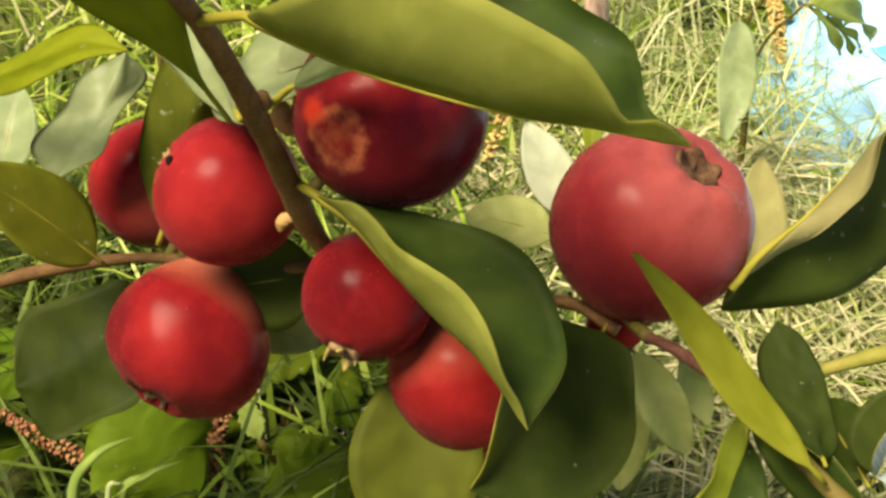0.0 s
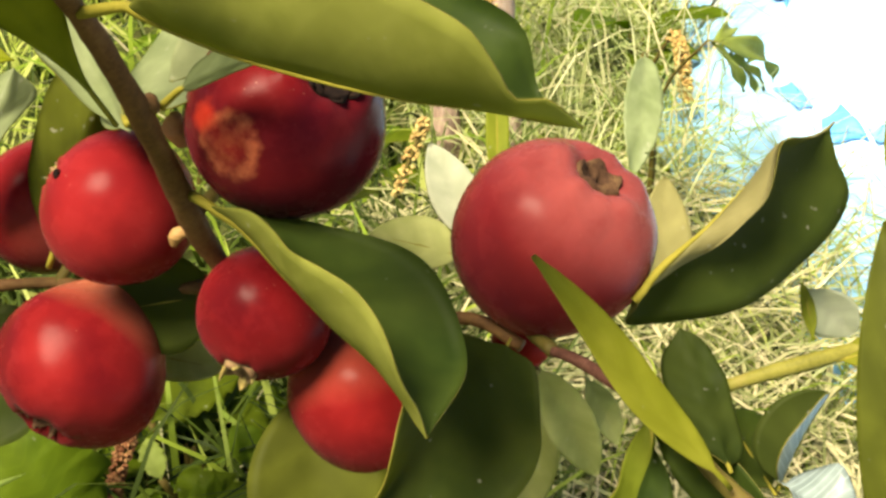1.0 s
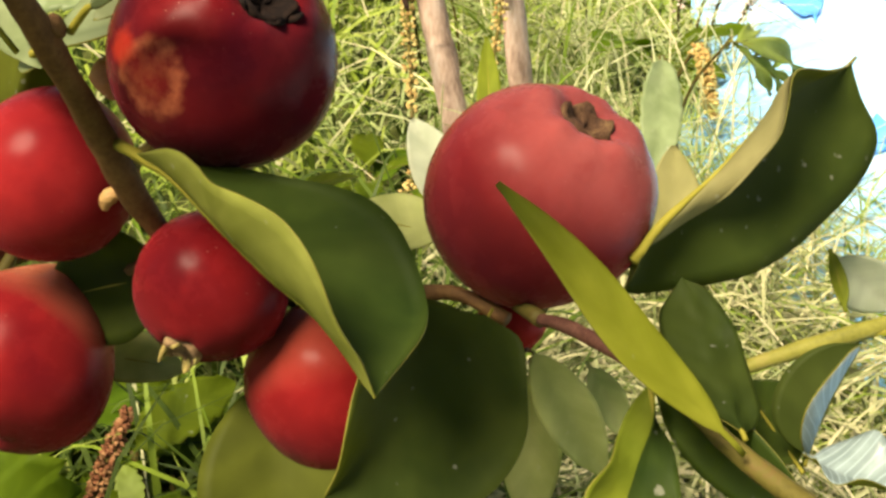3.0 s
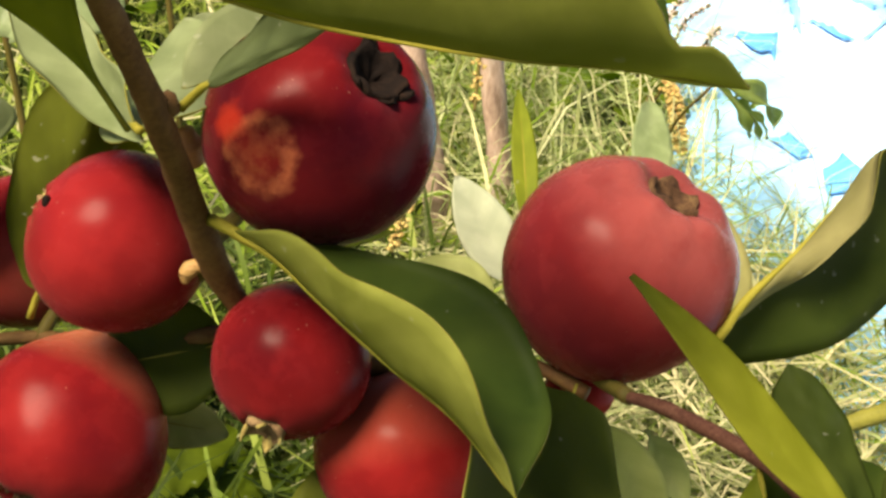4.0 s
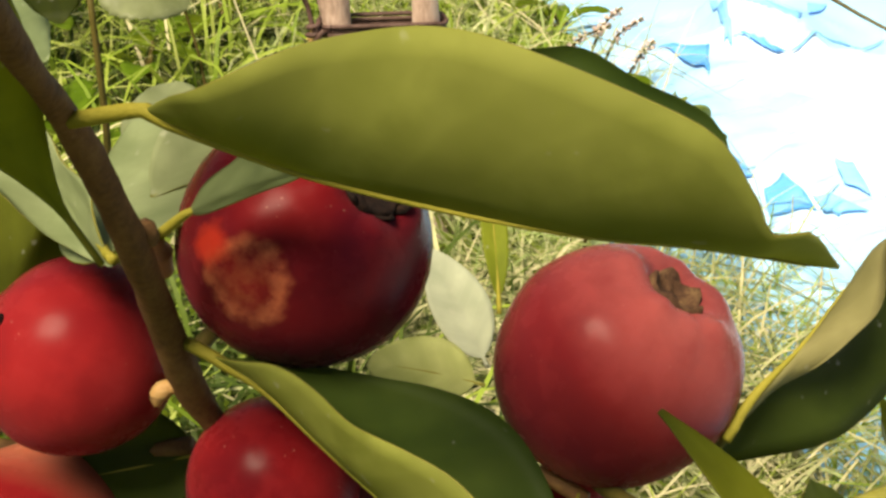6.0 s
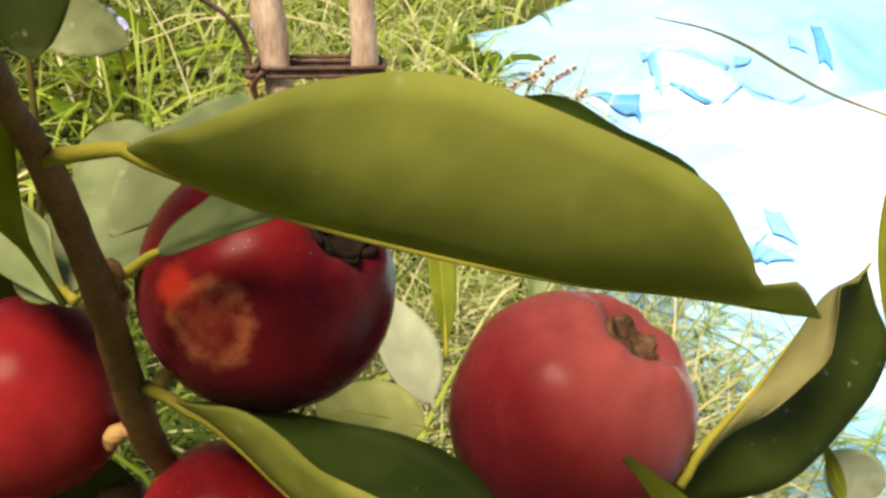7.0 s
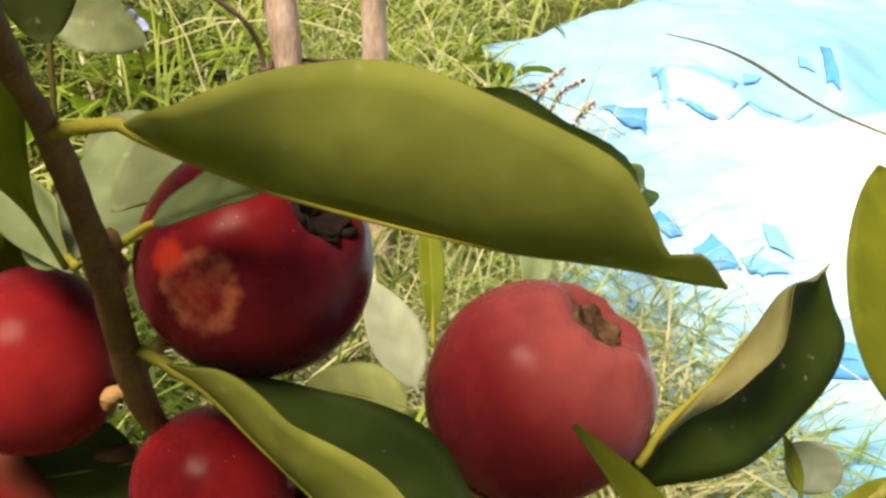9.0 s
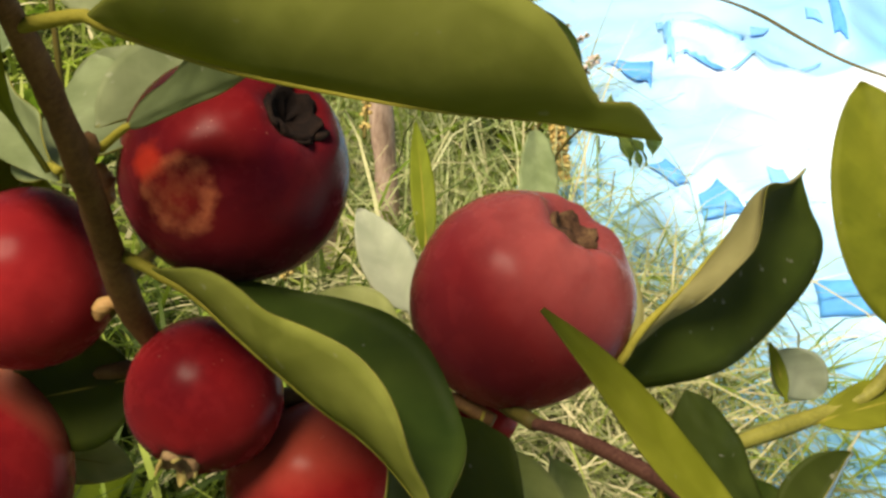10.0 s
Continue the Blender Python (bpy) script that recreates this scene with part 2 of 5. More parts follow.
BARK = rough_material("twig_bark", [(0.044, 0.021, 0.008), (0.092, 0.046, 0.015), (0.13, 0.076, 0.025)], 220, 0.75, 0.6, 0.0006)
GREEN_BARK = rough_material("green_twig_bark", [(0.05, 0.040, 0.008), (0.085, 0.072, 0.014), (0.10, 0.060, 0.02)], 180, 0.65, 0.4, 0.0005)
STEM_OLIVE = rough_material("olive_stem_skin", [(0.10, 0.10, 0.016), (0.17, 0.165, 0.03), (0.22, 0.19, 0.05)], 180, 0.6, 0.4, 0.0005)
FRUIT = fruit_material("fruit_skin", (0.080, 0.003, 0.005), (0.195, 0.010, 0.010), (0.40, 0.13, 0.07), tan=0.45, tan_from=0.55)
FRUIT_BRIGHT = fruit_material("bright_fruit_skin", (0.085, 0.003, 0.006), (0.195, 0.011, 0.012), (0.36, 0.12, 0.08), tan=0.12)
FRUIT_DEEP = fruit_material("deep_fruit_skin", (0.070, 0.003, 0.005), (0.172, 0.008, 0.009), (0.40, 0.12, 0.08))
FRUIT_ROSY = fruit_material("rosy_fruit_skin", (0.098, 0.008, 0.011), (0.166, 0.014, 0.015), (0.26, 0.065, 0.03), bloom=0.24)
FRUIT_TAN = fruit_material("tan_topped_fruit_skin", (0.080, 0.003, 0.005), (0.185, 0.010, 0.010), (0.46, 0.19, 0.09), tan=0.65, tan_from=0.50)
BARK_RED = rough_material("red_brown_bark", [(0.045, 0.018, 0.012), (0.11, 0.045, 0.03), (0.19, 0.09, 0.06)], 300, 0.8, 0.5, 0.0006)
CALYX = rough_material("dry_calyx", [(0.012, 0.006, 0.004), (0.055, 0.027, 0.013), (0.13, 0.08, 0.035)], 500, 0.9, 0.6, 0.0006)
CALYX_BLACK = rough_material("black_calyx", [(0.003, 0.002, 0.002), (0.008, 0.005, 0.004), (0.022, 0.012, 0.008)], 500, 0.9, 0.6, 0.0006)
CALYX_BLACK.node_tree.nodes["Principled BSDF"].inputs["Specular IOR Level"].default_value = 0.1
CALYX_TAN = rough_material("tan_calyx", [(0.05, 0.03, 0.015), (0.15, 0.09, 0.045), (0.27, 0.19, 0.09)], 500, 0.9, 0.6, 0.0006)
CALYX_GREEN = rough_material("green_calyx", [(0.12, 0.06, 0.02), (0.25, 0.2, 0.06), (0.36, 0.32, 0.12)], 500, 0.8, 0.5, 0.0006)
BUD = rough_material("bud_scale", [(0.20, 0.10, 0.03), (0.32, 0.19, 0.07), (0.28, 0.19, 0.08)], 400, 0.6)
BRACT = rough_material("pink_bract", [(0.40, 0.16, 0.08), (0.52, 0.28, 0.16)], 300, 0.7)
STAKE = rough_material("stake_wood", [(0.16, 0.10, 0.07), (0.44, 0.32, 0.25), (0.60, 0.51, 0.43)], 110, 0.85, 0.9, 0.0012, (1, 1, 0.3))
WIRE = rough_material("rusty_wire", [(0.03, 0.018, 0.014), (0.08, 0.045, 0.035), (0.12, 0.08, 0.07)], 400, 0.6, 0.5, 0.0003)
SOIL = rough_material("soil", [(0.03, 0.034, 0.010), (0.07, 0.082, 0.020), (0.11, 0.14, 0.03)], 25, 0.95, 0.8, 0.01)
GRASS = rough_material("grass_blade", [(0.08, 0.17, 0.015), (0.19, 0.28, 0.028), (0.30, 0.38, 0.065), (0.38, 0.42, 0.14)], 40, 0.55, 0.2, 0.0003, island=True, through_amt=0.35)
GRASS_PALE = rough_material("pale_grass_blade", [(0.17, 0.27, 0.07), (0.38, 0.46, 0.18), (0.64, 0.65, 0.40)], 40, 0.5, 0.2, 0.0003, island=True, through_amt=0.4)
STRAW = rough_material("dry_straw", [(0.035, 0.048, 0.014), (0.17, 0.20, 0.07), (0.53, 0.49, 0.29), (0.11, 0.20, 0.045)], 60, 0.6, 0.2, 0.0003, island=True, through_amt=0.2)
# darker grass colours: shade of the gaps and under the plant painted in
SHADY = rough_material("shaded_green_blade", [(0.014, 0.03, 0.004), (0.04, 0.068, 0.008), (0.08, 0.125, 0.012)], 60, 0.6, 0.2, 0.0003, island=True, through_amt=0.2)
WEED = leaf_material("weed_leaf_skin", (0.052, 0.090, 0.006), (0.085, 0.130, 0.009), 0.55, (0.36, 0.48, 0.02), 0.35, veins=0.12)
SEED = rough_material("seed_husk", [(0.20, 0.10, 0.03), (0.40, 0.29, 0.10), (0.5, 0.44, 0.17)], 200, 0.85, island=True)
SEED_PINK = rough_material("pink_husk", [(0.42, 0.27, 0.24), (0.60, 0.48, 0.40), (0.70, 0.63, 0.54)], 200, 0.85, island=True)
SEED_RED = rough_material("red_seed_husk", [(0.10, 0.03, 0.015), (0.22, 0.09, 0.04), (0.34, 0.2, 0.09)], 200, 0.85, island=True)
PETAL = rough_material("blue_petal", [(0.38, 0.44, 0.80), (0.55, 0.6, 0.9)], 300, 0.6, through_amt=0.3)
WEED_PALE = leaf_material("pale_blade_skin", (0.15, 0.21, 0.04), (0.22, 0.29, 0.08), 0.5, (0.45, 0.55, 0.08), 0.35, veins=0.0)
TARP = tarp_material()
# deeper and fainter blue that paint the shade in the tarp's creases
TARP_SHADE = rough_material("tarp_crease_shade", [(0.045, 0.25, 0.62), (0.07, 0.30, 0.68), (0.10, 0.36, 0.74)], 25, 0.45, 0.3, 0.001)
TARP_PALE = rough_material("tarp_faint_shade", [(0.12, 0.39, 0.74), (0.16, 0.45, 0.79), (0.21, 0.51, 0.83)], 25, 0.45, 0.3, 0.001)


# ---- building helpers ----
def mesh_ob(name, verts, faces, mats, parent=None, label="", idx=None, smooth=True, uvs=None):
    me = bpy.data.meshes.new(name)
    me.from_pydata([tuple(v) for v in verts], [], faces)
    for m in mats:
        me.materials.append(m)
    if idx is not None:
        me.polygons.foreach_set("material_index", idx)
    me.polygons.foreach_set("use_smooth", [smooth] * len(me.polygons))
    if uvs is not None:
        layer = me.uv_layers.new(name="UVMap")
        for loop in me.loops:
            layer.data[loop.index].uv = uvs[loop.vertex_index]
    me.update()
    ob = new(name, me)
    if parent is not None:
        ob.parent = parent
        ob.matrix_parent_inverse = parent.matrix_basis.inverted()
    if label:
        tagged(ob, label)
    return ob


def empty(name, at, label, category, group=""):
    ob = new(name)
    ob.location = at
    return tagged(ob, label, category, group)


def spline(points, per=6):
    """A smooth line through the given points (Catmull-Rom)."""
    p = [Vector(q) for q in points]
    p = [2 * p[0] - p[1], *p, 2 * p[-1] - p[-2]]
    out = []
    for k in range(1, len(p) - 2):
        for j in range(per):
            s = j / per
            out.append(0.5 * ((2 * p[k]) + (p[k + 1] - p[k - 1]) * s + (2 * p[k - 1] - 5 * p[k] + 4 * p[k + 1] - p[k + 2]) * s * s
                              + (3 * p[k] - p[k - 1] - 3 * p[k + 1] + p[k + 2]) * s ** 3))
    out.append(p[-2])
    return out


def tube(line, radii, sides=8, rough=0.0, knots=0.0):
    """Verts and faces of a closed tube along a line; radii run evenly from start to end."""
    verts, faces, n = [], [], len(line)
    up = Vector((0.31, 0.2, 0.93))
    for k, c in enumerate(line):
        d = (line[min(k + 1, n - 1)] - line[max(k - 1, 0)]).normalized()
        a = d.cross(up).normalized()
        b = d.cross(a)
        f = k / (n - 1) * (len(radii) - 1)
        i = min(int(f), len(radii) - 2)
        r = radii[i] + (radii[i + 1] - radii[i]) * (f - i)
        for s in range(sides):
            w = 2 * math.pi * s / sides
            rr = r * (1 + rough * noise.noise(c * 350 + Vector((s * 1.3, 0, 0))) + knots * noise.noise(c * 90))
            verts.append(c + rr * (math.cos(w) * a + math.sin(w) * b))
    for k in range(n - 1):
        for s in range(sides):
            t = (s + 1) % sides
            faces.append((k * sides + s, k * sides + t, (k + 1) * sides + t, (k + 1) * sides + s))
    faces.append(tuple(range(sides))[::-1])
    faces.append(tuple((n - 1) * sides + s for s in range(sides)))
    return verts, faces


def stick(name, points, radii, material, parent, label="", sides=8, rough=0.15, knots=0.2, per=6):
    v, f = tube(spline(points, per), radii, sides, rough, knots)
    return mesh_ob(name, v, f, [material], parent, label)


def leaf(parent, base, tip, face, width, fold=(15, 15), bow=0.05, sway=0.0, curl=0.0, twist=0.0, peak=0.85, point=0.0,
         roll=(0.0, 0.0), roll_at=0.75, skins=None, label="", stalk=0.09, wave=0.025, nu=22, nv=5, name="leaf", rib=True, blunt=0.7, thick=0.0004, tail=None, bends=(), unfold=None, teeth=None):
    """A thin leaf from base to tip whose upper side looks along face. fold: degrees by which the two halves rise from the midrib."""
    base, tip = Vector(base), Vector(tip)
    axis = tip - base
    size = axis.length
    x = axis.normalized()
    n0 = Vector(face)
    n0 = (n0 - n0.dot(x) * x).normalized()
    side0 = n0.cross(x)
    seed = random.random() * 50
    spine, rows_up, rows_low, uvs = [], [], [], []
    for k in range(nu + 1):
        s = k / nu
        c = base + axis * s + n0 * size * (bow * 4 * s * (1 - s) + curl * (s ** 3 - s)) + side0 * size * sway * 4 * s * (1 - s)
        for at, wide, off in bends:
            c = c + Vector(off) * size * math.exp(-((s - at) / wide) ** 2) * min(1, s * 12, (1 - s) * 12)
        spine.append(c)
    for k in range(nu + 1):
        s = k / nu
        u = max(0.0, (s - stalk) / (1 - stalk))
        d = (spine[min(k + 1, nu)] - spine[max(k - 1, 0)]).normalized()
        q = Matrix.Rotation(radians(twist) * (s - 0.3), 3, x)
        n = q @ n0
        n = (n - n.dot(d) * d).normalized()
        shut = 1.0
        if unfold:
            g = min(1.0, max(0.0, (u - unfold[0]) / (unfold[1] - unfold[0])))
            shut = 1 - g * g * (3 - 2 * g)
            turn = radians(fold[0] * 0.9) * (1 - shut) * unfold[2]
            n = Matrix.Rotation(turn, 3, d) @ n
        side = n.cross(d)
        w = 0.5 * width * max(0.0, math.sin(math.pi * min(1.0, u ** peak))) ** blunt * (1 - point * u ** 3)
        if tail:
            cut, thin = 1 - tail[0], tail[1] * width
            v = min(1.0, u / cut)
            w = 0.5 * width * max(0.0, math.sin(math.pi * v ** peak)) ** blunt * (1 - point * u ** 3)
            if u > 0.5:
                w = max(w, thin * min(1.0, (1 - u) / tail[0]) ** 0.7)
        if teeth:
            w *= 1 + teeth[0] * (2 * ((u * teeth[1] + 0.3 * math.sin(u * 5 + seed)) % 1.0) - 1) * -1.0
        w = max(w, 0.00035)
        up, low, uvr = [], [], []
        bell = math.exp(-((u - roll_at) / 0.2) ** 2)
        for j in range(-nv, nv + 1):
            v = j / nv
            e = 0 if v >= 0 else 1
            across = height = 0.0
            steps = abs(j)
            for i in range(steps):
                q = (i + 0.5) / nv
                a = radians(fold[e] * shut * (0.75 + 0.25 * q) + roll[e] * bell * max(0.0, (q - 0.45) / 0.55) ** 0.8)
                across += w / nv * math.cos(a)
                height += w / nv * math.sin(a)
            wob = wave * width * v * v * math.sin(u * 8 + seed + (1.7 if v > 0 else 0)) * min(1, w / (0.2 * width))
            c = spine[k] + side * math.copysign(across, v) + n * (height + wob)
            th = 0.5 * thick * (1.0 - 0.4 * abs(v))
            up.append(c + n * th)
            low.append(c - n * th)
            uvr.append((u, 0.5 + 0.5 * v))
        rows_up.append(up)
        rows_low.append(low)
        uvs.append(uvr)
    m = 2 * nv + 1
    verts = [p for r in rows_up for p in r] + [p for r in rows_low for p in r]
    uvl = [p for r in uvs for p in r] * 2
    half = (nu + 1) * m
    faces, idx = [], []
    for k in range(nu):
        for j in range(m - 1):
            a, b, c, d = k * m + j, k * m + j + 1, (k + 1) * m + j + 1, (k + 1) * m + j
            faces.append((a, d, c, b)), idx.append(0)
            faces.append((a + half, b + half, c + half, d + half)), idx.append(1)
        for j in (0, m - 1):
            a, d = k * m + j, (k + 1) * m + j
            faces.append((a, a + half, d + half, d) if j == 0 else (a, d, d + half, a + half)), idx.append(2)
    for k in (0, nu):
        for j in range(m - 1):
            a, b = k * m + j, k * m + j + 1
            faces.append((a, b, b + half, a + half)), idx.append(2)
    skins = skins or (LEAF_UP, LEAF_LOW)
    ob = mesh_ob(name, verts, faces, [skins[0], skins[1], RIM], parent, label, idx, True, uvl)
    if rib:
        thick_r = 0.0008 * float(rib) * min(1.0, size / 0.05)
        v, f = tube(spine, [thick_r, thick_r * 0.9, thick_r * 0.4, *(q * (float(rib) if rib <= 1 else 0.5) for q in (0.0003, 0.00026, 0.00023, 0.0002, 0.0002))], 6)
        mesh_ob("midrib", v, f, [RIB], ob, "yellow-green midrib and stalk")
    return ob


def spread_leaf(parent, mid, near, far, skins=None, label="", stalk=0.08, bulge=(0.10, 0.10), wave=0.0006, nu=44, nv=7, thick=0.0004, rib=0.0007, face=None, rib_label="yellow-green midrib and stalk"):
    """A leaf between three smooth lines: its midrib from stalk to tip and the margins of its two halves. Each half bellies out from the fold a little."""
    skins = skins or (LEAF_UP, LEAF_LOW)
    per = 16

    def even(points):
        line = spline(points, per)
        far_along = [0.0]
        for a, b in zip(line, line[1:]):
            far_along.append(far_along[-1] + (b - a).length)
        out = []
        for k in range(nu + 1):
            g = far_along[-1] * k / nu
            i = next((j for j in range(len(line) - 1) if far_along[j + 1] >= g), len(line) - 2)
            out.append(line[i].lerp(line[i + 1], min(1.0, (g - far_along[i]) / max(1e-9, far_along[i + 1] - far_along[i]))))
        return out

    whole = even(mid)
    k0 = round(stalk * nu)
    root = whole[k0]
    spine = even([root, *[Vector(p) for p in mid if (Vector(p) - Vector(mid[0])).length > (root - Vector(mid[0])).length * 1.3]])
    edges = [even([root, *near, mid[-1]]), even([root, *far, mid[-1]])]
    seed = random.random() * 50
    grid, h = [], nu // 2
    span = edges[1][h] - edges[0][h]
    up0 = (edges[0][h] + edges[1][h] - 2 * spine[h]) if face is None else Vector(face)
    sign = 1.0 if (spine[h + 1] - spine[h - 1]).cross(span).dot(up0) > 0 else -1.0
    for k in range(nu + 1):
        u = k / nu
        d = (spine[min(k + 1, nu)] - spine[max(k - 1, 0)]).normalized()
        row = []
        for j in range(-nv, nv + 1):
            v = abs(j) / nv
            e = edges[0][k] if j < 0 else edges[1][k]
            o = e - spine[k]
            out = d.cross(o) * (1.0 if j >= 0 else -1.0) * sign
            out = -out.normalized() if out.length > 1e-9 else Vector((0, 0, 0))
            c = spine[k] + o * v + out * o.length * (bulge[0] if j < 0 else bulge[1]) * 4 * v * (1 - v)
            c += out * wave * v * v * math.sin(u * 17 + seed + (2.1 if j > 0 else 0)) * min(1.0, o.length / 0.006)
            c += out * 0.00025 * noise.noise((u * 9 + seed, v * 3 * (1 if j > 0 else -1), 2.0)) * min(1.0, o.length / 0.004)
            row.append(c)
        grid.append(row)
    m = 2 * nv + 1
    ups, lows, uvl = [], [], []
    for k in range(nu + 1):
        for j in range(m):
            du = grid[min(k + 1, nu)][j] - grid[max(k - 1, 0)][j]
            dv = grid[k][min(j + 1, m - 1)] - grid[k][max(j - 1, 0)]
            n = du.cross(dv)
            n = n.normalized() * sign if n.length > 1e-12 else up0.normalized()
            th = 0.5 * thick * (1.0 - 0.5 * abs(j / nv - 1) ** 2)
            ups.append(grid[k][j] + n * th)
            lows.append(grid[k][j] - n * th)
            uvl.append((k / nu, j / (m - 1)))
    half, faces, idx = len(ups), [], []
    for k in range(nu):
        for j in range(m - 1):
            a, b, c, d = k * m + j, k * m + j + 1, (k + 1) * m + j + 1, (k + 1) * m + j
            quad = (a, d, c, b) if sign > 0 else (a, b, c, d)
            faces.append(quad), idx.append(3 if len(skins) > 2 and j < nv else 0)
            faces.append(tuple(q + half for q in quad[::-1])), idx.append(1)
        for j in (0, m - 1):
            a, d = k * m + j, (k + 1) * m + j
            faces.append((a, a + half, d + half, d)), idx.append(2)
    ob = mesh_ob("leaf", ups + lows, faces, [skins[0], skins[1], RIM, *skins[2:]], parent, label, idx, True, uvl * 2)
    low = [c - (grid[min(k + 1, nu)][nv] - grid[max(k - 1, 0)][nv]).cross(grid[k][m - 1] - grid[k][0]).normalized() * sign * 0.0002 if 0 < k < nu else c for k, c in enumerate(spine)]
    v, f = tube([*whole[:k0:2], *low[::2]], [rib * q for q in (1.15, 1.0, 0.55, 0.42, 0.34, 0.28, 0.23, 0.2)], 6)
    mesh_ob("midrib", v, f, [RIB], ob, rib_label)
    return ob


def frame_of(axis):
    """A turn whose local z runs along axis."""
    return Vector(axis).normalized().to_track_quat("Z", "Y").to_matrix().to_4x4()


def fruit(parent, at, axis, r, label, squash=0.96, pit=0.22, taper=0.06, material=None, crown=5, crown_size=0.28, crown_mat=None, lump=0.02, stalk_to=None, sepal_len=1.0, cup_mat=None, flare=0.55, pucker=0.008):
    """A round fruit; axis points from its stalk to its calyx, which sits in a shallow pit."""
    m = Matrix.Translation(at) @ frame_of(axis)
    verts, faces, nt, ns = [], [], 30, 40
    for i in range(nt + 1):
        th = math.pi * i / nt
        for j in range(ns):
            ph = 2 * math.pi * j / ns
            rad = r * (1 + lump * noise.noise(Vector((math.cos(ph) * math.sin(th), math.sin(ph) * math.sin(th), math.cos(th))) * 1.3 + Vector(at) * 60))
            rad *= 1 - 0.30 * math.exp(-(th / pit) ** 2) + 0.03 * math.exp(-((th - pit * 1.7) / (0.45 * pit)) ** 2) * (1 + 0.6 * math.sin(5 * ph + 1))
            rad *= 1 - 0.05 * math.exp(-((math.pi - th) / 0.25) ** 2)
            z = math.cos(th)
            w = math.sin(th) * (1 - taper * 0.5 * (1 - z) * (1 - 0.5 * z))
            crease = 1 - pucker * math.exp(-((th - pit * 1.9) / 0.24) ** 2) * math.sin(7 * ph + 2 * math.sin(2 * ph))
            verts.append(Vector((rad * w * math.cos(ph), rad * w * math.sin(ph), rad * z * squash * crease)))
    for i in range(nt):
        for j in range(ns):
            k = (j + 1) % ns
            faces.append((i * ns + j, (i + 1) * ns + j, (i + 1) * ns + k, i * ns + k))
    ob = mesh_ob("fruit", verts, faces, [material or FRUIT], None, label)
    ob.matrix_basis = m
    ob.parent = parent
    ob.matrix_parent_inverse = parent.matrix_basis.inverted()
    # calyx: a dark cup in the pit, ringed by curled sepals
    cv, cf = [], []
    rc = r * crown_size

    def skin_z(w):
        th = math.asin(min(0.95, w / r))
        swell = 1 + lump * noise.noise(Vector((0, 0, 1.3)) + Vector(at) * 60)
        return swell * r * squash * math.cos(th) * (1 - 0.30 * math.exp(-(th / pit) ** 2) + 0.03 * math.exp(-((th - pit * 1.7) / (0.45 * pit)) ** 2))

    top = skin_z(rc * 0.9) - 0.03 * r
    for q, h in ((0.0, 0.075), (0.55, 0.065), (0.85, 0.05), (1.02, 0.08), (1.14, 0.05), (1.2, -0.03)):
        for j in range(20):
            ph = 2 * math.pi * j / 20
            g = 1 + 0.08 * math.sin(crown * ph)
            w = rc * q * g
            cv.append(Vector((w * math.cos(ph), w * math.sin(ph), skin_z(w) + h * r * (1 + 0.4 * math.sin(crown * ph + 0.7)))))
    for ring in range(5):
        for j in range(20):
            k = (j + 1) % 20
            cf.append((ring * 20 + j, ring * 20 + k, (ring + 1) * 20 + k, (ring + 1) * 20 + j))
    cup = mesh_ob("calyx", cv, cf, [cup_mat or CALYX], None, "dry brown calyx cup")
    cup.parent = ob
    for s in range(crown):
        ph = 2 * math.pi * (s + 0.3 * noise.noise(Vector((s, r * 900, 0)))) / crown
        out = Vector((math.cos(ph), math.sin(ph), 0))
        tan = Vector((-math.sin(ph), math.cos(ph), 0))
        sv, sf = [], []
        long = sepal_len * r * 0.24 * (0.8 + 0.5 * noise.noise(Vector((s * 3.1, r * 500, 1))))
        for k in range(5):
            q = k / 4
            c = out * (rc * 0.95 + long * (flare * math.sin(q * 2.2))) + Vector((0, 0, top + 0.06 * r + long * 0.95 * q * (1 - 0.25 * q)))
            w = rc * 0.42 * (1 - q ** 1.6) + 0.00012
            for e, t in ((-1, 0), (0, 1), (1, 0), (0, -1)):
                sv.append(c + tan * w * e + (out * 0.8 + Vector((0, 0, 0.3))) * t * (0.045 * r * (1 - 0.7 * q)))
        for k in range(4):
            for j in range(4):
                i2 = (j + 1) % 4
                sf.append((k * 4 + j, k * 4 + i2, (k + 1) * 4 + i2, (k + 1) * 4 + j))
        sf += [(3, 2, 1, 0), (16, 17, 18, 19)]
        se = mesh_ob("sepal", sv, sf, [crown_mat or CALYX], None)
        se.parent = ob
    if stalk_to is not None:
        foot = Vector(at) - Vector(axis).normalized() * r * squash * 0.93
        mid = (foot + Vector(stalk_to)) / 2 - Vector(axis).normalized() * 0.03 * (foot - Vector(stalk_to)).length
        v, f = tube(spline([foot, mid, stalk_to], 5), [0.0013, 0.001, 0.0012], 7, 0.1)
        st = mesh_ob("fruit_stalk", v, f, [GREEN_BARK], None)
        st.parent = ob
        st.matrix_parent_inverse = m.inverted()
    return ob


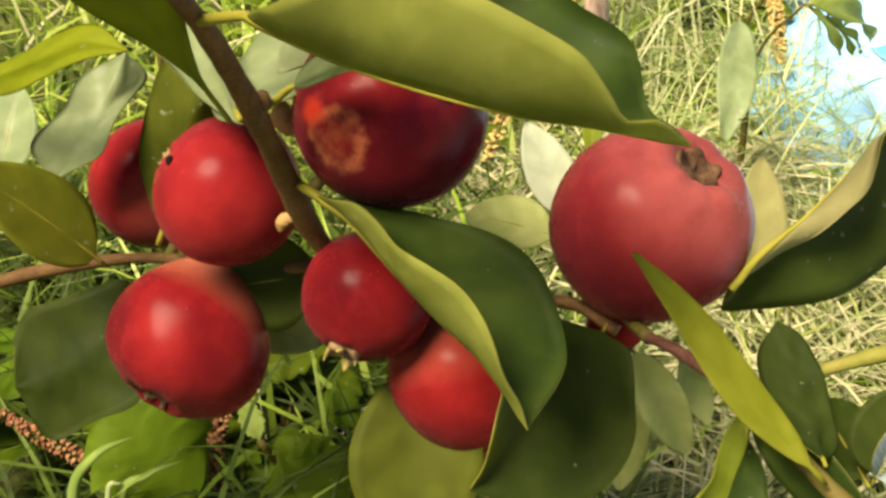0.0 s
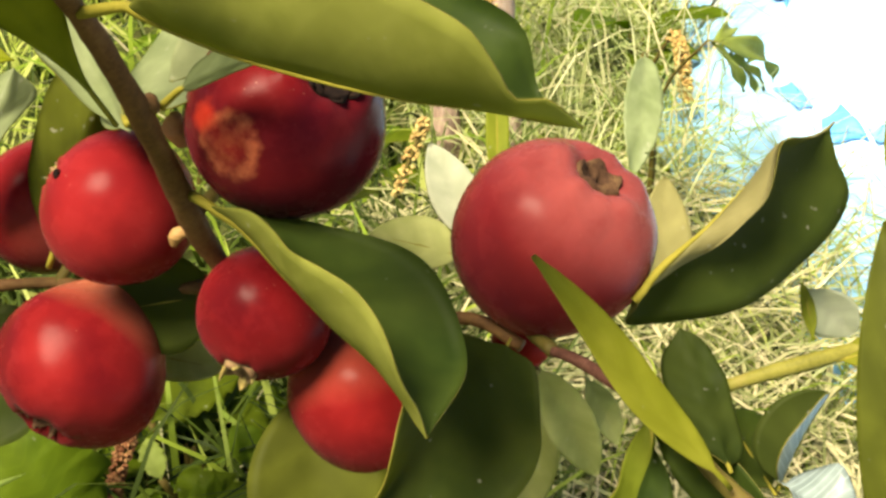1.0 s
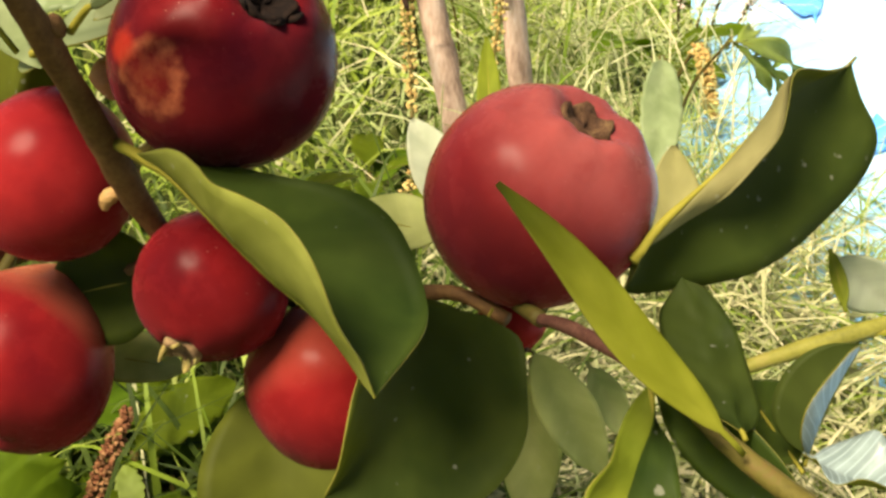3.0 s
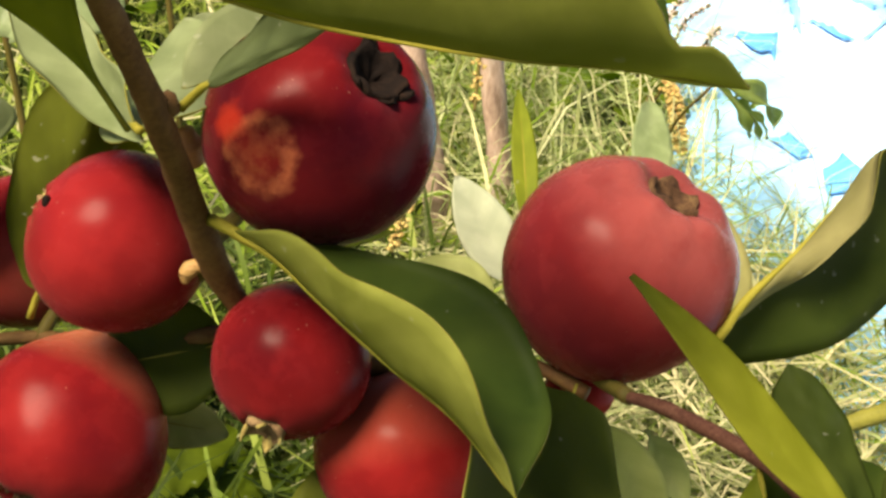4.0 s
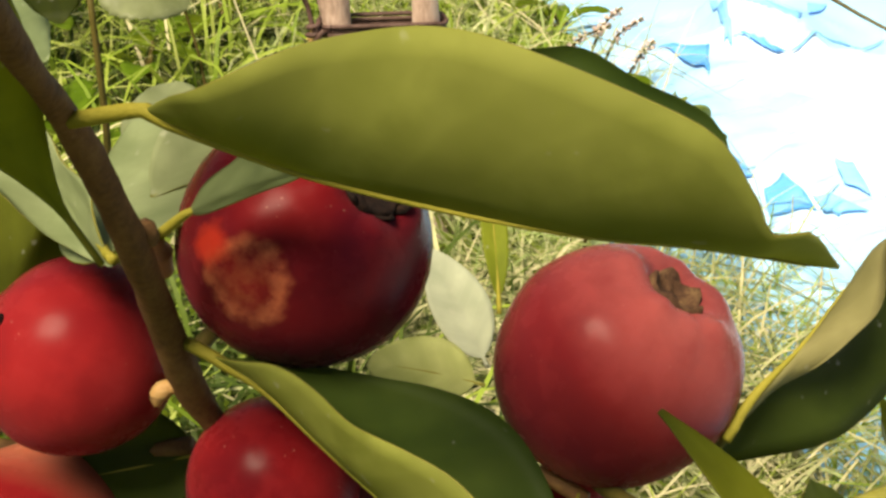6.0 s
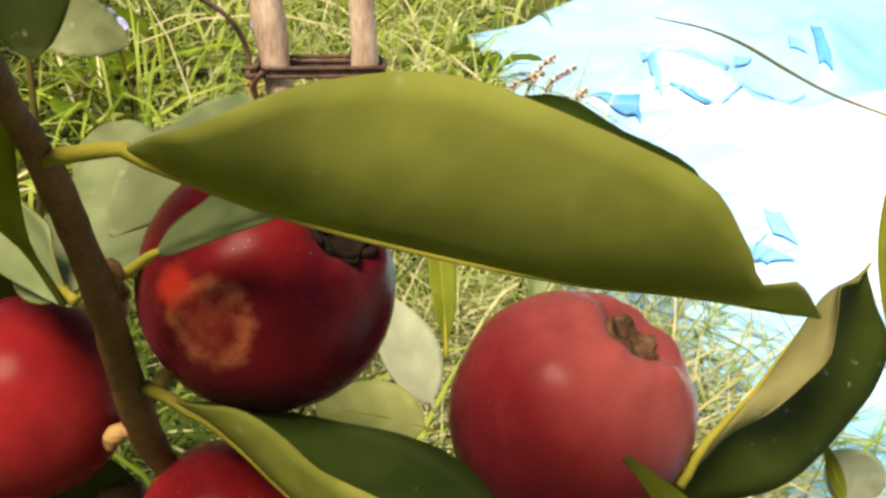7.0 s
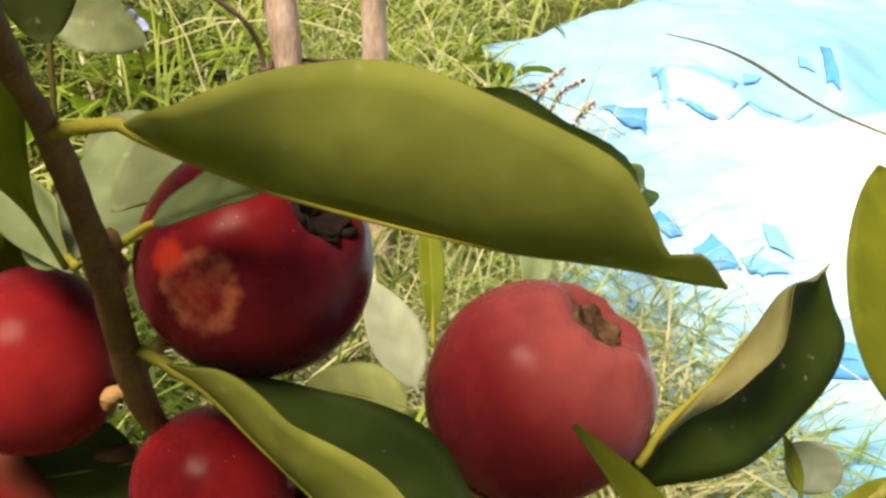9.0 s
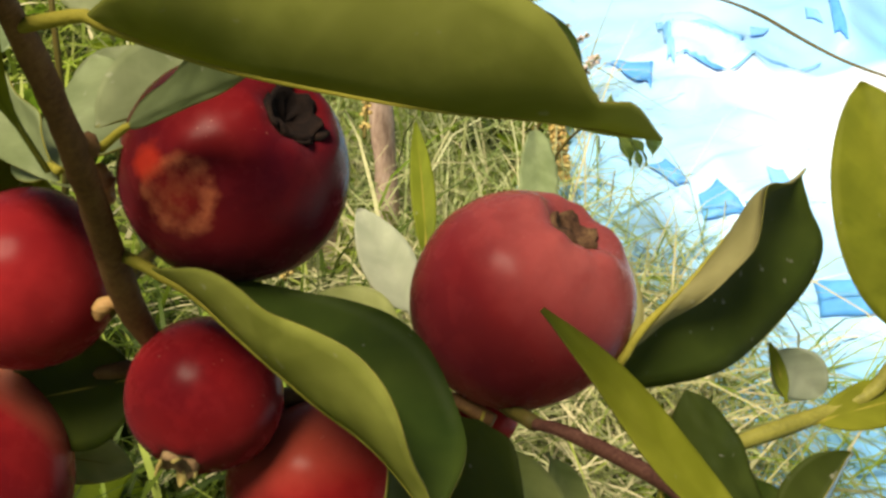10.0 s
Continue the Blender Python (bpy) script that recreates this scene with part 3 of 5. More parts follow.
def bent_blades(name, count, place, height, width, lean, material, label, category, seed, segs=4, droop=0.5, lie=0.0, lift=0.0):
    """Many grass blades in one mesh. place(rng) gives x, y or None."""
    rng = np.random.default_rng(seed)
    verts, faces = [], []
    made = 0
    while made < count:
        xy = place(rng)
        if xy is None:
            continue
        made += 1
        h = rng.uniform(*height)
        w = rng.uniform(*width) * 0.5
        az = rng.uniform(0, 2 * math.pi)
        ln = rng.uniform(*lean)
        dx, dy = math.cos(az), math.sin(az)
        fx, fy = -dy, dx
        spin = rng.uniform(-1, 1)
        b = len(verts)
        px, py, pz = xy[0], xy[1], rng.uniform(0, lift) if lift else 0.0
        ang = ln
        for k in range(segs + 1):
            q = k / segs
            ww = w * (1 - q ** 2.2) + 0.00008
            ex, ey, ez = fx * ww, fy * ww, ww * 0.5 * spin
            verts.append((px - ex, py - ey, pz - ez))
            verts.append((px + ex, py + ey, pz + ez))
            st = h / segs
            px += dx * math.sin(ang) * st
            py += dy * math.sin(ang) * st
            pz = max(0.002, pz + math.cos(ang) * st)
            ang += droop * rng.uniform(0.4, 1.5) / segs * 2
        for k in range(segs):
            i = b + 2 * k
            faces.append((i, i + 1, i + 3, i + 2))
    ob = mesh_ob(name, verts, faces, [material])
    return tagged(ob, label, category, kind="stuff")


# ---- ground and tarp ----
def edge_x(y):
    """Where the sheet's near edge lies, by distance."""
    return float(np.interp(y, (-0.6, 0.25, 0.34, 0.43, 0.52, 0.60, 0.72), (0.30, 0.170, 0.140, 0.118, 0.122, 0.162, 0.160)))


def far_y(x):
    return float(np.interp(x, (0.14, 0.165, 0.23, 0.31, 0.5, 0.8, 1.6), (0.68, 0.715, 0.745, 0.795, 0.825, 0.87, 0.95)))


def build_ground():
    verts, faces, n = [], [], 90
    span = [math.copysign(abs(k / (n / 2) - 1) ** 3.2 * 400 + abs(k / (n / 2) - 1) * 2.0, k / (n / 2) - 1) for k in range(n + 1)]
    for y in span:
        for x in span:
            d = math.hypot(x, y - 0.5)
            z = 0.010 * noise.noise((x * 3, y * 3, 0)) + 0.004 * noise.noise((x * 14, y * 14, 3)) - 0.008
            verts.append((x, y + 0.5, z if d < 20 else -0.01))
    for j in range(n):
        for i in range(n):
            a = j * (n + 1) + i
            faces.append((a, a + 1, a + n + 2, a + n + 1))
    g = mesh_ob("ground", verts, faces, [SOIL])
    tagged(g, "brown garden soil under grass and dry cut straw", "ground", kind="structure")


FOLDS = [((0.185, 0.562), (0.215, 0.545), 0.022, 0.014), ((0.242, 0.626), (0.222, 0.552), 0.030, 0.016), ((0.230, 0.571), (0.262, 0.535), 0.026, 0.012),
         ((0.25, 0.63), (0.29, 0.606), 0.022, 0.016), ((0.367, 0.668), (0.335, 0.592), 0.030, 0.018), ((0.34, 0.655), (0.33, 0.61), 0.022, 0.014),
         ((0.176, 0.455), (0.19, 0.40), 0.034, 0.022), ((0.205, 0.45), (0.22, 0.40), 0.034, 0.022), ((0.245, 0.545), (0.32, 0.56), 0.012, 0.008), ((0.19, 0.50), (0.26, 0.43), 0.030, 0.030),
         ((0.195, 0.345), (0.22, 0.32), 0.03, 0.022), ((0.15, 0.47), (0.16, 0.40), 0.024, 0.02)]


def tarp_z(x, y):
    z = 0.016 + 0.016 * noise.noise((x * 5, y * 5, 2)) + 0.010 * abs(noise.noise((x * 11 + 3, y * 9, 5))) + 0.003 * noise.noise((x * 40, y * 40, 8))
    for (x0, y1), (x2, y2), tall, wide in FOLDS:
        ux, uy = x2 - x0, y2 - y1
        t = min(1, max(0, ((x - x0) * ux + (y - y1) * uy) / (ux * ux + uy * uy)))
        d = math.hypot(x - x0 - t * ux, y - y1 - t * uy)
        sgn = (x - x0) * uy - (y - y1) * ux
        z += 0.5 * tall * math.exp(-(d / max(0.008, wide * (0.6 if sgn > 0 else 1.4))) ** 1.7) * (0.4 + 0.6 * math.sin(math.pi * (0.15 + 0.7 * t)))
    return z


def build_tarp():
    """One crumpled plastic sheet lying on the grass, with soft heaps and sharp creases."""
    verts, faces, nx, ny = [], [], 240, 280
    for j in range(ny + 1):
        b = j / ny
        y0 = -0.35 + b * 1.12
        for i in range(nx + 1):
            a = (i / nx) ** 1.5
            x = edge_x(y0) + 0.012 * noise.noise((y0 * 22, 1.5, 0)) * (1 - a) + a * 1.2
            y = -0.35 + b * (far_y(x) + 0.35) + 0.008 * noise.noise((x * 20, 7, 0)) * b
            verts.append((x, y, max(0.004, tarp_z(x, y) - 0.012 * max(0, 1 - a * 14))))
    for j in range(ny):
        for i in range(nx):
            k = j * (nx + 1) + i
            faces.append((k, k + 1, k + nx + 2, k + nx + 1))
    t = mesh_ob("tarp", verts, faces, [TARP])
    md = t.modifiers.new("thickness", "SOLIDIFY")
    md.thickness = 0.0005
    return tagged(t, "crumpled light blue plastic tarp spread on the grass", "tarp")


def crease_patch(tarp, corners, seed, material):
    """Lays a ragged patch between four corners on the tarp, its blue standing in for a crease's shade."""
    a, b, c, d = (Vector((*p, 0)) for p in corners)
    verts, faces, n = [], [], 10
    for k in range(n + 1):
        q = k / n
        for j in range(n + 1):
            e = j / n
            pull = 0.10 * math.sin(math.pi * q) * (2 * e - 1) + 0.06 * noise.noise((q * 3, e * 3, seed))
            g = min(1.0, max(0.0, e - pull * (1 - abs(2 * e - 1)) - 0.5 * pull))
            p = a.lerp(b, q).lerp(d.lerp(c, q), g)
            hit = TARP_TREE.ray_cast(Vector((p.x, p.y, 1)), Vector((0, 0, -1)))[0]
            verts.append((p.x, p.y, (hit.z if hit else 0.01) + 0.0016 + 0.0012 * math.sin(math.pi * e) * math.sin(math.pi * q)))
    for k in range(n):
        for j in range(n):
            i = k * (n + 1) + j
            faces.append((i, i + 1, i + n + 2, i + n + 1))
    # this fold part is only the added shade patch
    f = mesh_ob("fold", verts, faces, [material], tarp)
    f.modifiers.new("thickness", "SOLIDIFY").thickness = 0.0002


build_ground()
sheet = build_tarp()
TARP_TREE = BVHTree.FromPolygons([v.co for v in sheet.data.vertices], [tuple(f.vertices) for f in sheet.data.polygons])
CREASE_PATCHES = [
    (((0.1880, 0.5600), (0.2063, 0.5420), (0.1864, 0.4925), (0.1956, 0.5430)), 1),
    (((0.2369, 0.6204), (0.2375, 0.6130), (0.2140, 0.5346), (0.2118, 0.5385)), 0),
    (((0.2165, 0.5412), (0.2196, 0.5378), (0.2405, 0.5313), (0.2330, 0.5268)), 1),
    (((0.2440, 0.6160), (0.2614, 0.6160), (0.2840, 0.6070), (0.2520, 0.5800)), 0),
    (((0.3007, 0.6363), (0.3107, 0.6329), (0.3034, 0.6236), (0.2890, 0.6100)), 0),
    (((0.3459, 0.6400), (0.3458, 0.6282), (0.3335, 0.5865), (0.3300, 0.5970)), 1),
    (((0.3337, 0.6395), (0.3345, 0.6267), (0.3314, 0.6120), (0.3294, 0.6280)), 0),
    (((0.2399, 0.5300), (0.2412, 0.5318), (0.3197, 0.5846), (0.3190, 0.5828)), 0),
    (((0.1630, 0.4280), (0.1702, 0.4290), (0.1742, 0.4115), (0.1695, 0.4130)), 1),
    (((0.1755, 0.4055), (0.1825, 0.4070), (0.1890, 0.3895), (0.1740, 0.3945)), 1),
    (((0.2030, 0.4090), (0.2080, 0.4050), (0.2073, 0.3875), (0.2010, 0.3955)), 0),
    (((0.1885, 0.3940), (0.1930, 0.3922), (0.2040, 0.3812), (0.1940, 0.3832)), 0),
    (((0.1942, 0.3465), (0.2034, 0.3355), (0.2090, 0.3190), (0.1918, 0.3330)), 1),
]
for k, (corners, deep) in enumerate(CREASE_PATCHES):
    crease_patch(sheet, corners, k * 3.7, TARP_SHADE if deep else TARP_PALE)


# ---- grass ----
def on_tarp(x, y, margin=0.0):
    return x > edge_x(y) + margin and y < far_y(x) - margin


def area(x0, x1, y0, y1, margin=0.0, clump=0.0):
    def place(rng):
        x, y = rng.uniform(x0, x1), rng.uniform(y0, y1)
        if on_tarp(x, y, margin) or (clump and noise.noise((x * 16, y * 16, 4)) < clump * rng.uniform(-1, 1)):
            return None
        return x, y
    return place


def meadow(rng):
    """Places beyond the tarp, thinner further off."""
    x, y = rng.normal(0.3, 1.1), 1.05 + abs(rng.normal(0, 1.5))
    return None if on_tarp(x, y) else (x, y)


def tarp_side(rng):
    """Places along the sheet's near side, thinning out outwards and with distance."""
    x, y = rng.normal(0.1, 0.07), 0.44 + abs(rng.normal(0, 0.55))
    return None if on_tarp(x, y, -0.005) else (x, y)


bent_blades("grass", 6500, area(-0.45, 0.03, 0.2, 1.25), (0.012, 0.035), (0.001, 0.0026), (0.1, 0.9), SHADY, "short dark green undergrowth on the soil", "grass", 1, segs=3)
bent_blades("grass", 5600, area(-0.5, 0.075, 0.36, 1.5, 0.0, 0.35), (0.03, 0.10), (0.0007, 0.0024), (0.1, 1.1), GRASS, "fresh green meadow grass among the weeds", "grass", 2, droop=1.0)
bent_blades("grass", 2600, area(0.03, 0.17, 0.38, 1.25), (0.012, 0.035), (0.001, 0.0026), (0.1, 0.9), GRASS, "short green undergrowth beside the tarp", "grass", 17, segs=3)
bent_blades("grass", 1300, area(0.06, 0.17, 0.52, 1.1), (0.02, 0.06), (0.0007, 0.0022), (0.3, 1.2), GRASS, "low green grass beside the tarp", "grass", 9, droop=1.0)
bent_blades("grass", 3600, area(0.1, 1.2, 0.7, 1.6), (0.03, 0.09), (0.001, 0.003), (0.1, 1.0), GRASS, "meadow grass along the far side of the tarp", "grass", 7, droop=0.9)
bent_blades("grass", 7000, meadow, (0.06, 0.18), (0.002, 0.006), (0.1, 0.9), GRASS, "sunlit meadow grass beyond the tarp", "grass", 3, segs=3)
bent_blades("straw", 2600, area(0.0, 0.145, 0.2, 0.38, -0.005), (0.03, 0.075), (0.0003, 0.0009), (1.0, 1.6), STRAW, "pale dry cut straw lying in a tangle", "straw", 4, droop=0.6, lift=0.02)
bent_blades("grass", 1500, area(0.0, 0.17, 0.2, 0.42, 0.0), (0.015, 0.04), (0.0005, 0.0014), (0.6, 1.5), GRASS, "thin green grass growing through the straw", "grass", 8, droop=0.8)
bent_blades("straw", 450, area(-0.4, 0.13, 0.3, 1.1, -0.02, 0.3), (0.05, 0.14), (0.0005, 0.0016), (0.7, 1.5), STRAW, "long dry grass stems bent over the green", "straw", 5, droop=0.5, lift=0.04)
bent_blades("grass", 1500, area(0.07, 0.22, 0.24, 0.56, 0.05), (0.025, 0.075), (0.00025, 0.0007), (0.5, 1.3), GRASS, "thin grass blades leaning over the tarp's edge", "grass", 6, droop=0.8)
bent_blades("grass", 1600, area(-0.25, 0.04, 0.12, 0.36), (0.04, 0.09), (0.0006, 0.0018), (0.1, 0.8), SHADY, "grass coloured dark for the shade under the plant", "grass", 10, droop=0.8)
bent_blades("grass", 130, area(-0.2, 0.03, 0.14, 0.34), (0.05, 0.10), (0.0008, 0.0022), (0.1, 0.7), GRASS, "fresh green grass standing below the fruit", "grass", 11, droop=0.7)
bent_blades("grass", 700, area(0.06, 0.22, 0.36, 0.54, 0.035), (0.04, 0.10), (0.00025, 0.0008), (0.2, 1.1), GRASS_PALE, "tangle of thin grass at the tarp's edge", "grass", 12, droop=1.0)
bent_blades("straw", 420, area(0.04, 0.20, 0.30, 0.54, 0.035), (0.05, 0.12), (0.0003, 0.0008), (0.3, 1.3), STRAW, "thin pale dry stems at the tarp's edge", "straw", 13, droop=0.8)
bent_blades("straw", 800, area(0.0, 0.17, 0.5, 1.2), (0.04, 0.09), (0.0006, 0.0018), (0.3, 1.4), STRAW, "bleached dry stems among the grass", "straw", 14, droop=0.7)
bent_blades("grass", 4200, tarp_side, (0.025, 0.05), (0.0006, 0.002), (0.2, 1.2), GRASS_PALE, "pale yellow-green grass beside the tarp", "grass", 15, droop=1.0)


def wide_field(rng):
    """Places all round that thin out with distance."""
    az, r = rng.uniform(0, 2 * math.pi), 0.9 + abs(rng.normal(0, 2.4))
    x, y = 0.2 + r * math.cos(az), 0.5 + r * math.sin(az)
    if on_tarp(x, y) or (-0.5 < x < 1.5 and -0.45 < y < 1.3):
        return None
    return x, y


bent_blades("grass", 16000, wide_field, (0.05, 0.16), (0.002, 0.006), (0.1, 0.9), GRASS, "open meadow grass all round", "grass", 16, segs=3)
# ---- the guava branch with its fruit ----
branch = empty("guava_branch", (-0.2000, 0.1600, 0.0000), "brown guava branch with ripe red fruit and leathery green leaves", "guava plant")
low_branch = empty("guava_branch", (0.2300, 0.0500, 0.0000), "green-brown guava side branch with olive leathery leaves", "guava plant")

stick("stem", [(-0.200, 0.160, -0.01), (-0.195, 0.150, 0.15), (-0.120, 0.120, 0.295), (-0.058, 0.102, 0.265), (-0.0385, 0.105, 0.228), (-0.0335, 0.1145, 0.205), (-0.0297, 0.1263, 0.1872), (-0.0278, 0.1345, 0.1781), (-0.0258, 0.1408, 0.1679),
      (-0.0240, 0.1467, 0.1570), (-0.0224, 0.1539, 0.1436), (-0.0201, 0.1588, 0.1314), (-0.0151, 0.1615, 0.1190)], [0.005, 0.004, 0.003, 0.0022, 0.0016, 0.0014, 0.0014, 0.0014, 0.0016, 0.0018, 0.0018, 0.002, 0.0013], BARK, branch, "brown woody stem", 10, 0.12, 0.25)
stick("twig", [(-0.0151, 0.1615, 0.1190), (0.0078, 0.1631, 0.1123), (0.0212, 0.1620, 0.1136), (0.0291, 0.1559, 0.1124)], [0.0014, 0.0012, 0.0012, 0.0011], BARK, branch)
stick("twig", [(-0.0217, 0.1690, 0.1163), (-0.0394, 0.1790, 0.1084), (-0.0512, 0.1858, 0.1061), (-0.0622, 0.1870, 0.1049), (-0.0771, 0.1856, 0.1030), (-0.0921, 0.1832, 0.0995)], [0.0012, 0.0011, 0.0012, 0.0012, 0.0016, 0.0012], BARK, branch)
stick("node", [(-0.0236, 0.1461, 0.1606), (-0.0227, 0.1455, 0.1612), (-0.0220, 0.1456, 0.1614)], [0.0016, 0.0015, 0.0008], BARK, branch)
stick("bract", [(-0.0235, 0.1662, 0.1493), (-0.0239, 0.1667, 0.1470), (-0.0230, 0.1675, 0.1438)], [0.0008, 0.0022, 0.0012], BRACT, branch, "pinkish papery bract", 8, 0.05, 0)
bud = stick("bud", [(-0.0215, 0.1582, 0.1334), (-0.0232, 0.1586, 0.1333), (-0.0244, 0.1585, 0.1324), (-0.0247, 0.1581, 0.1311)], [0.0008, 0.0009, 0.0012, 0.0010, 0.0004], BUD, branch, "yellowish leaf bud", 9, 0.05, 0.0)

stick("twig", [(0.0330, 0.1486, 0.1168), (0.0367, 0.1428, 0.1188), (0.0441, 0.1304, 0.1204), (0.0478, 0.1244, 0.1192)], [0.0009, 0.0010, 0.0011, 0.0012], BARK_RED, low_branch, "reddish brown twig", 8)
stick("twig", [(0.0478, 0.1244, 0.1192), (0.0512, 0.1160, 0.1192), (0.0566, 0.1042, 0.1201), (0.0615, 0.0865, 0.1244), (0.115, 0.070, 0.075), (0.180, 0.050, 0.045), (0.230, 0.050, -0.01)],
      [0.0010, 0.0012, 0.0014, 0.0017, 0.003, 0.004, 0.005], GREEN_BARK, low_branch, "olive-brown side stem", 10)
stick("twig", [(0.0557, 0.1607, 0.0970), (0.0642, 0.1614, 0.0981), (0.0728, 0.1627, 0.0999), (0.0820, 0.1640, 0.1017), (0.0951, 0.1659, 0.1045), (0.1145, 0.1632, 0.1154), (0.180, 0.120, 0.08), (0.220, 0.060, 0.03)],
      [0.0011, 0.0013, 0.0014, 0.0016, 0.0014, 0.0015, 0.002, 0.003], STEM_OLIVE, low_branch)

spread_leaf(branch,
    [(-0.0273, 0.1333, 0.1784), (-0.0198, 0.1296, 0.1804), (-0.0108, 0.1230, 0.1785), (-0.0012, 0.1160, 0.1784), (0.0087, 0.1100, 0.1786), (0.0166, 0.1070, 0.1788), (0.0259, 0.1047, 0.1778)],
    [(-0.0159, 0.1192, 0.1872), (-0.0080, 0.1162, 0.1908), (0.0019, 0.1113, 0.1928), (0.0125, 0.1024, 0.1900), (0.0167, 0.1010, 0.1856), (0.0188, 0.1016, 0.1826), (0.0223, 0.1029, 0.1820)],
    [(-0.0156, 0.1301, 0.1818), (-0.0041, 0.1301, 0.1852), (0.0090, 0.1270, 0.1862), (0.0130, 0.1260, 0.1860), (0.0163, 0.1215, 0.1846), (0.0212, 0.1168, 0.1832), (0.0231, 0.1142, 0.1773)],
    label="long folded olive leaf, its paler underside lit through", stalk=0.11)
spread_leaf(branch,
    [(-0.0205, 0.1538, 0.1426), (-0.0129, 0.1466, 0.1415), (-0.0065, 0.1384, 0.1387), (-0.0002, 0.1303, 0.1363), (0.0066, 0.1228, 0.1338), (0.0118, 0.1148, 0.1298)],
    [(-0.0121, 0.1427, 0.1465), (-0.0055, 0.1318, 0.1481), (0.0001, 0.1231, 0.1490), (0.0069, 0.1160, 0.1448)],
    [(-0.0069, 0.1512, 0.1399), (0.0057, 0.1474, 0.1392), (0.0146, 0.1391, 0.1368), (0.0178, 0.1281, 0.1310)], label="folded dark green leaf with an olive underside", stalk=0.07)
spread_leaf(branch,
    [(0.0461, 0.1541, 0.1220), (0.0515, 0.1578, 0.1263), (0.0583, 0.1609, 0.1311), (0.0650, 0.1651, 0.1361), (0.0723, 0.1701, 0.1400), (0.0780, 0.1735, 0.1405), (0.0812, 0.1752, 0.1422)],
    [(0.0558, 0.1600, 0.1252), (0.0620, 0.1580, 0.1320), (0.0649, 0.1572, 0.1384), (0.0664, 0.1595, 0.1422), (0.0682, 0.1620, 0.1450), (0.0750, 0.1690, 0.1428), (0.0797, 0.1742, 0.1411)],
    [(0.0472, 0.1583, 0.1140), (0.0650, 0.1597, 0.1164), (0.0766, 0.1638, 0.1225), (0.0838, 0.1704, 0.1303), (0.0812, 0.1724, 0.1384), (0.0804, 0.1744, 0.1409)], skins=(LEAF_UP, LEAF_BEIGE), label="dark green leaf curled into a trough with a pointed tip", stalk=0.04)
spread_leaf(branch,
    [(-0.0509, 0.1804, 0.1130), (-0.0474, 0.1819, 0.1217), (-0.0444, 0.1829, 0.1309), (-0.0407, 0.1823, 0.1397), (-0.0366, 0.1806, 0.1483)],
    [(-0.0530, 0.1861, 0.1182), (-0.0530, 0.1923, 0.1335), (-0.0449, 0.1944, 0.1454)],
    [(-0.0406, 0.1847, 0.1200), (-0.0355, 0.1875, 0.1271), (-0.0311, 0.1873, 0.1335)], skins=(LEAF_MID, LEAF_LOW), label="dark olive leaf standing between two fruits", stalk=0.12, bulge=(0.05, 0.05), face=(0.07, -0.88, 0.46), rib=0.0005)
leaf(branch, (-0.0275, 0.1445, 0.1584), (-0.0410, 0.1193, 0.2008), (-0.10, 0.99, 0.05), 0.0142, bow=0.04, peak=1.5, blunt=1.1, skins=(LEAF_OLIVE, LEAF_OLIVE), rib=0.3)
spread_leaf(branch,
    [(-0.0267, 0.1476, 0.1571), (-0.0294, 0.1562, 0.1548), (-0.0329, 0.1649, 0.1548), (-0.0388, 0.1726, 0.1580), (-0.0469, 0.1793, 0.1621)],
    [(-0.0278, 0.1528, 0.1534), (-0.0351, 0.1616, 0.1530), (-0.0434, 0.1700, 0.1578)],
    [(-0.0298, 0.1585, 0.1592), (-0.0332, 0.1679, 0.1595), (-0.0390, 0.1766, 0.1628)], skins=(LEAF_PALE, LEAF_PALE), label="grey-green leaf with a pale midrib", stalk=0.1, bulge=(0.04, 0.04), face=(0.2, -0.6, 0.75), rib=0.0005)
leaf(branch, (-0.0263, 0.1501, 0.1560), (-0.0249, 0.1871, 0.1570), (0.27, 0.65, -0.71), 0.0221, skins=(LEAF_PALE, LEAF_PALE), rib=0.5)
leaf(branch, (-0.0235, 0.1651, 0.1551), (-0.0061, 0.1968, 0.1560), (-0.03, -0.51, 0.86), 0.0111, skins=(LEAF_PALE, LEAF_PALE), rib=0.4, stalk=0.02)
leaf(branch, (-0.0233, 0.1848, 0.1463), (-0.0228, 0.2172, 0.1481), (-0.19, -0.60, 0.78), 0.0119, skins=(LEAF_PALE, LEAF_PALE), rib=0.5)
leaf(branch, (-0.0214, 0.1857, 0.1475), (-0.0037, 0.2152, 0.1526), (0.13, -0.60, 0.79), 0.0094, skins=(LEAF_PALE, LEAF_PALE), rib=0.5)
leaf(branch, (-0.0293, 0.1578, 0.2040), (-0.0285, 0.1432, 0.1832), (-0.20, -0.67, 0.71), 0.0115, blunt=0.55)
spread_leaf(branch,
    [(-0.0221, 0.1479, 0.1595), (-0.0183, 0.1455, 0.1636), (-0.0139, 0.1430, 0.1668), (-0.0094, 0.1404, 0.1696), (-0.0051, 0.1375, 0.1725)],
    [(-0.0175, 0.1448, 0.1632), (-0.0128, 0.1422, 0.1663), (-0.0084, 0.1398, 0.1692)],
    [(-0.0168, 0.1465, 0.1660), (-0.0123, 0.1445, 0.1708), (-0.0102, 0.1410, 0.1737)], skins=(LEAF_GREY, LEAF_SAGE), rib=0.0005, label="small narrow leaf over the dark fruit", stalk=0.2, face=(-0.69, -0.68, 0.23))
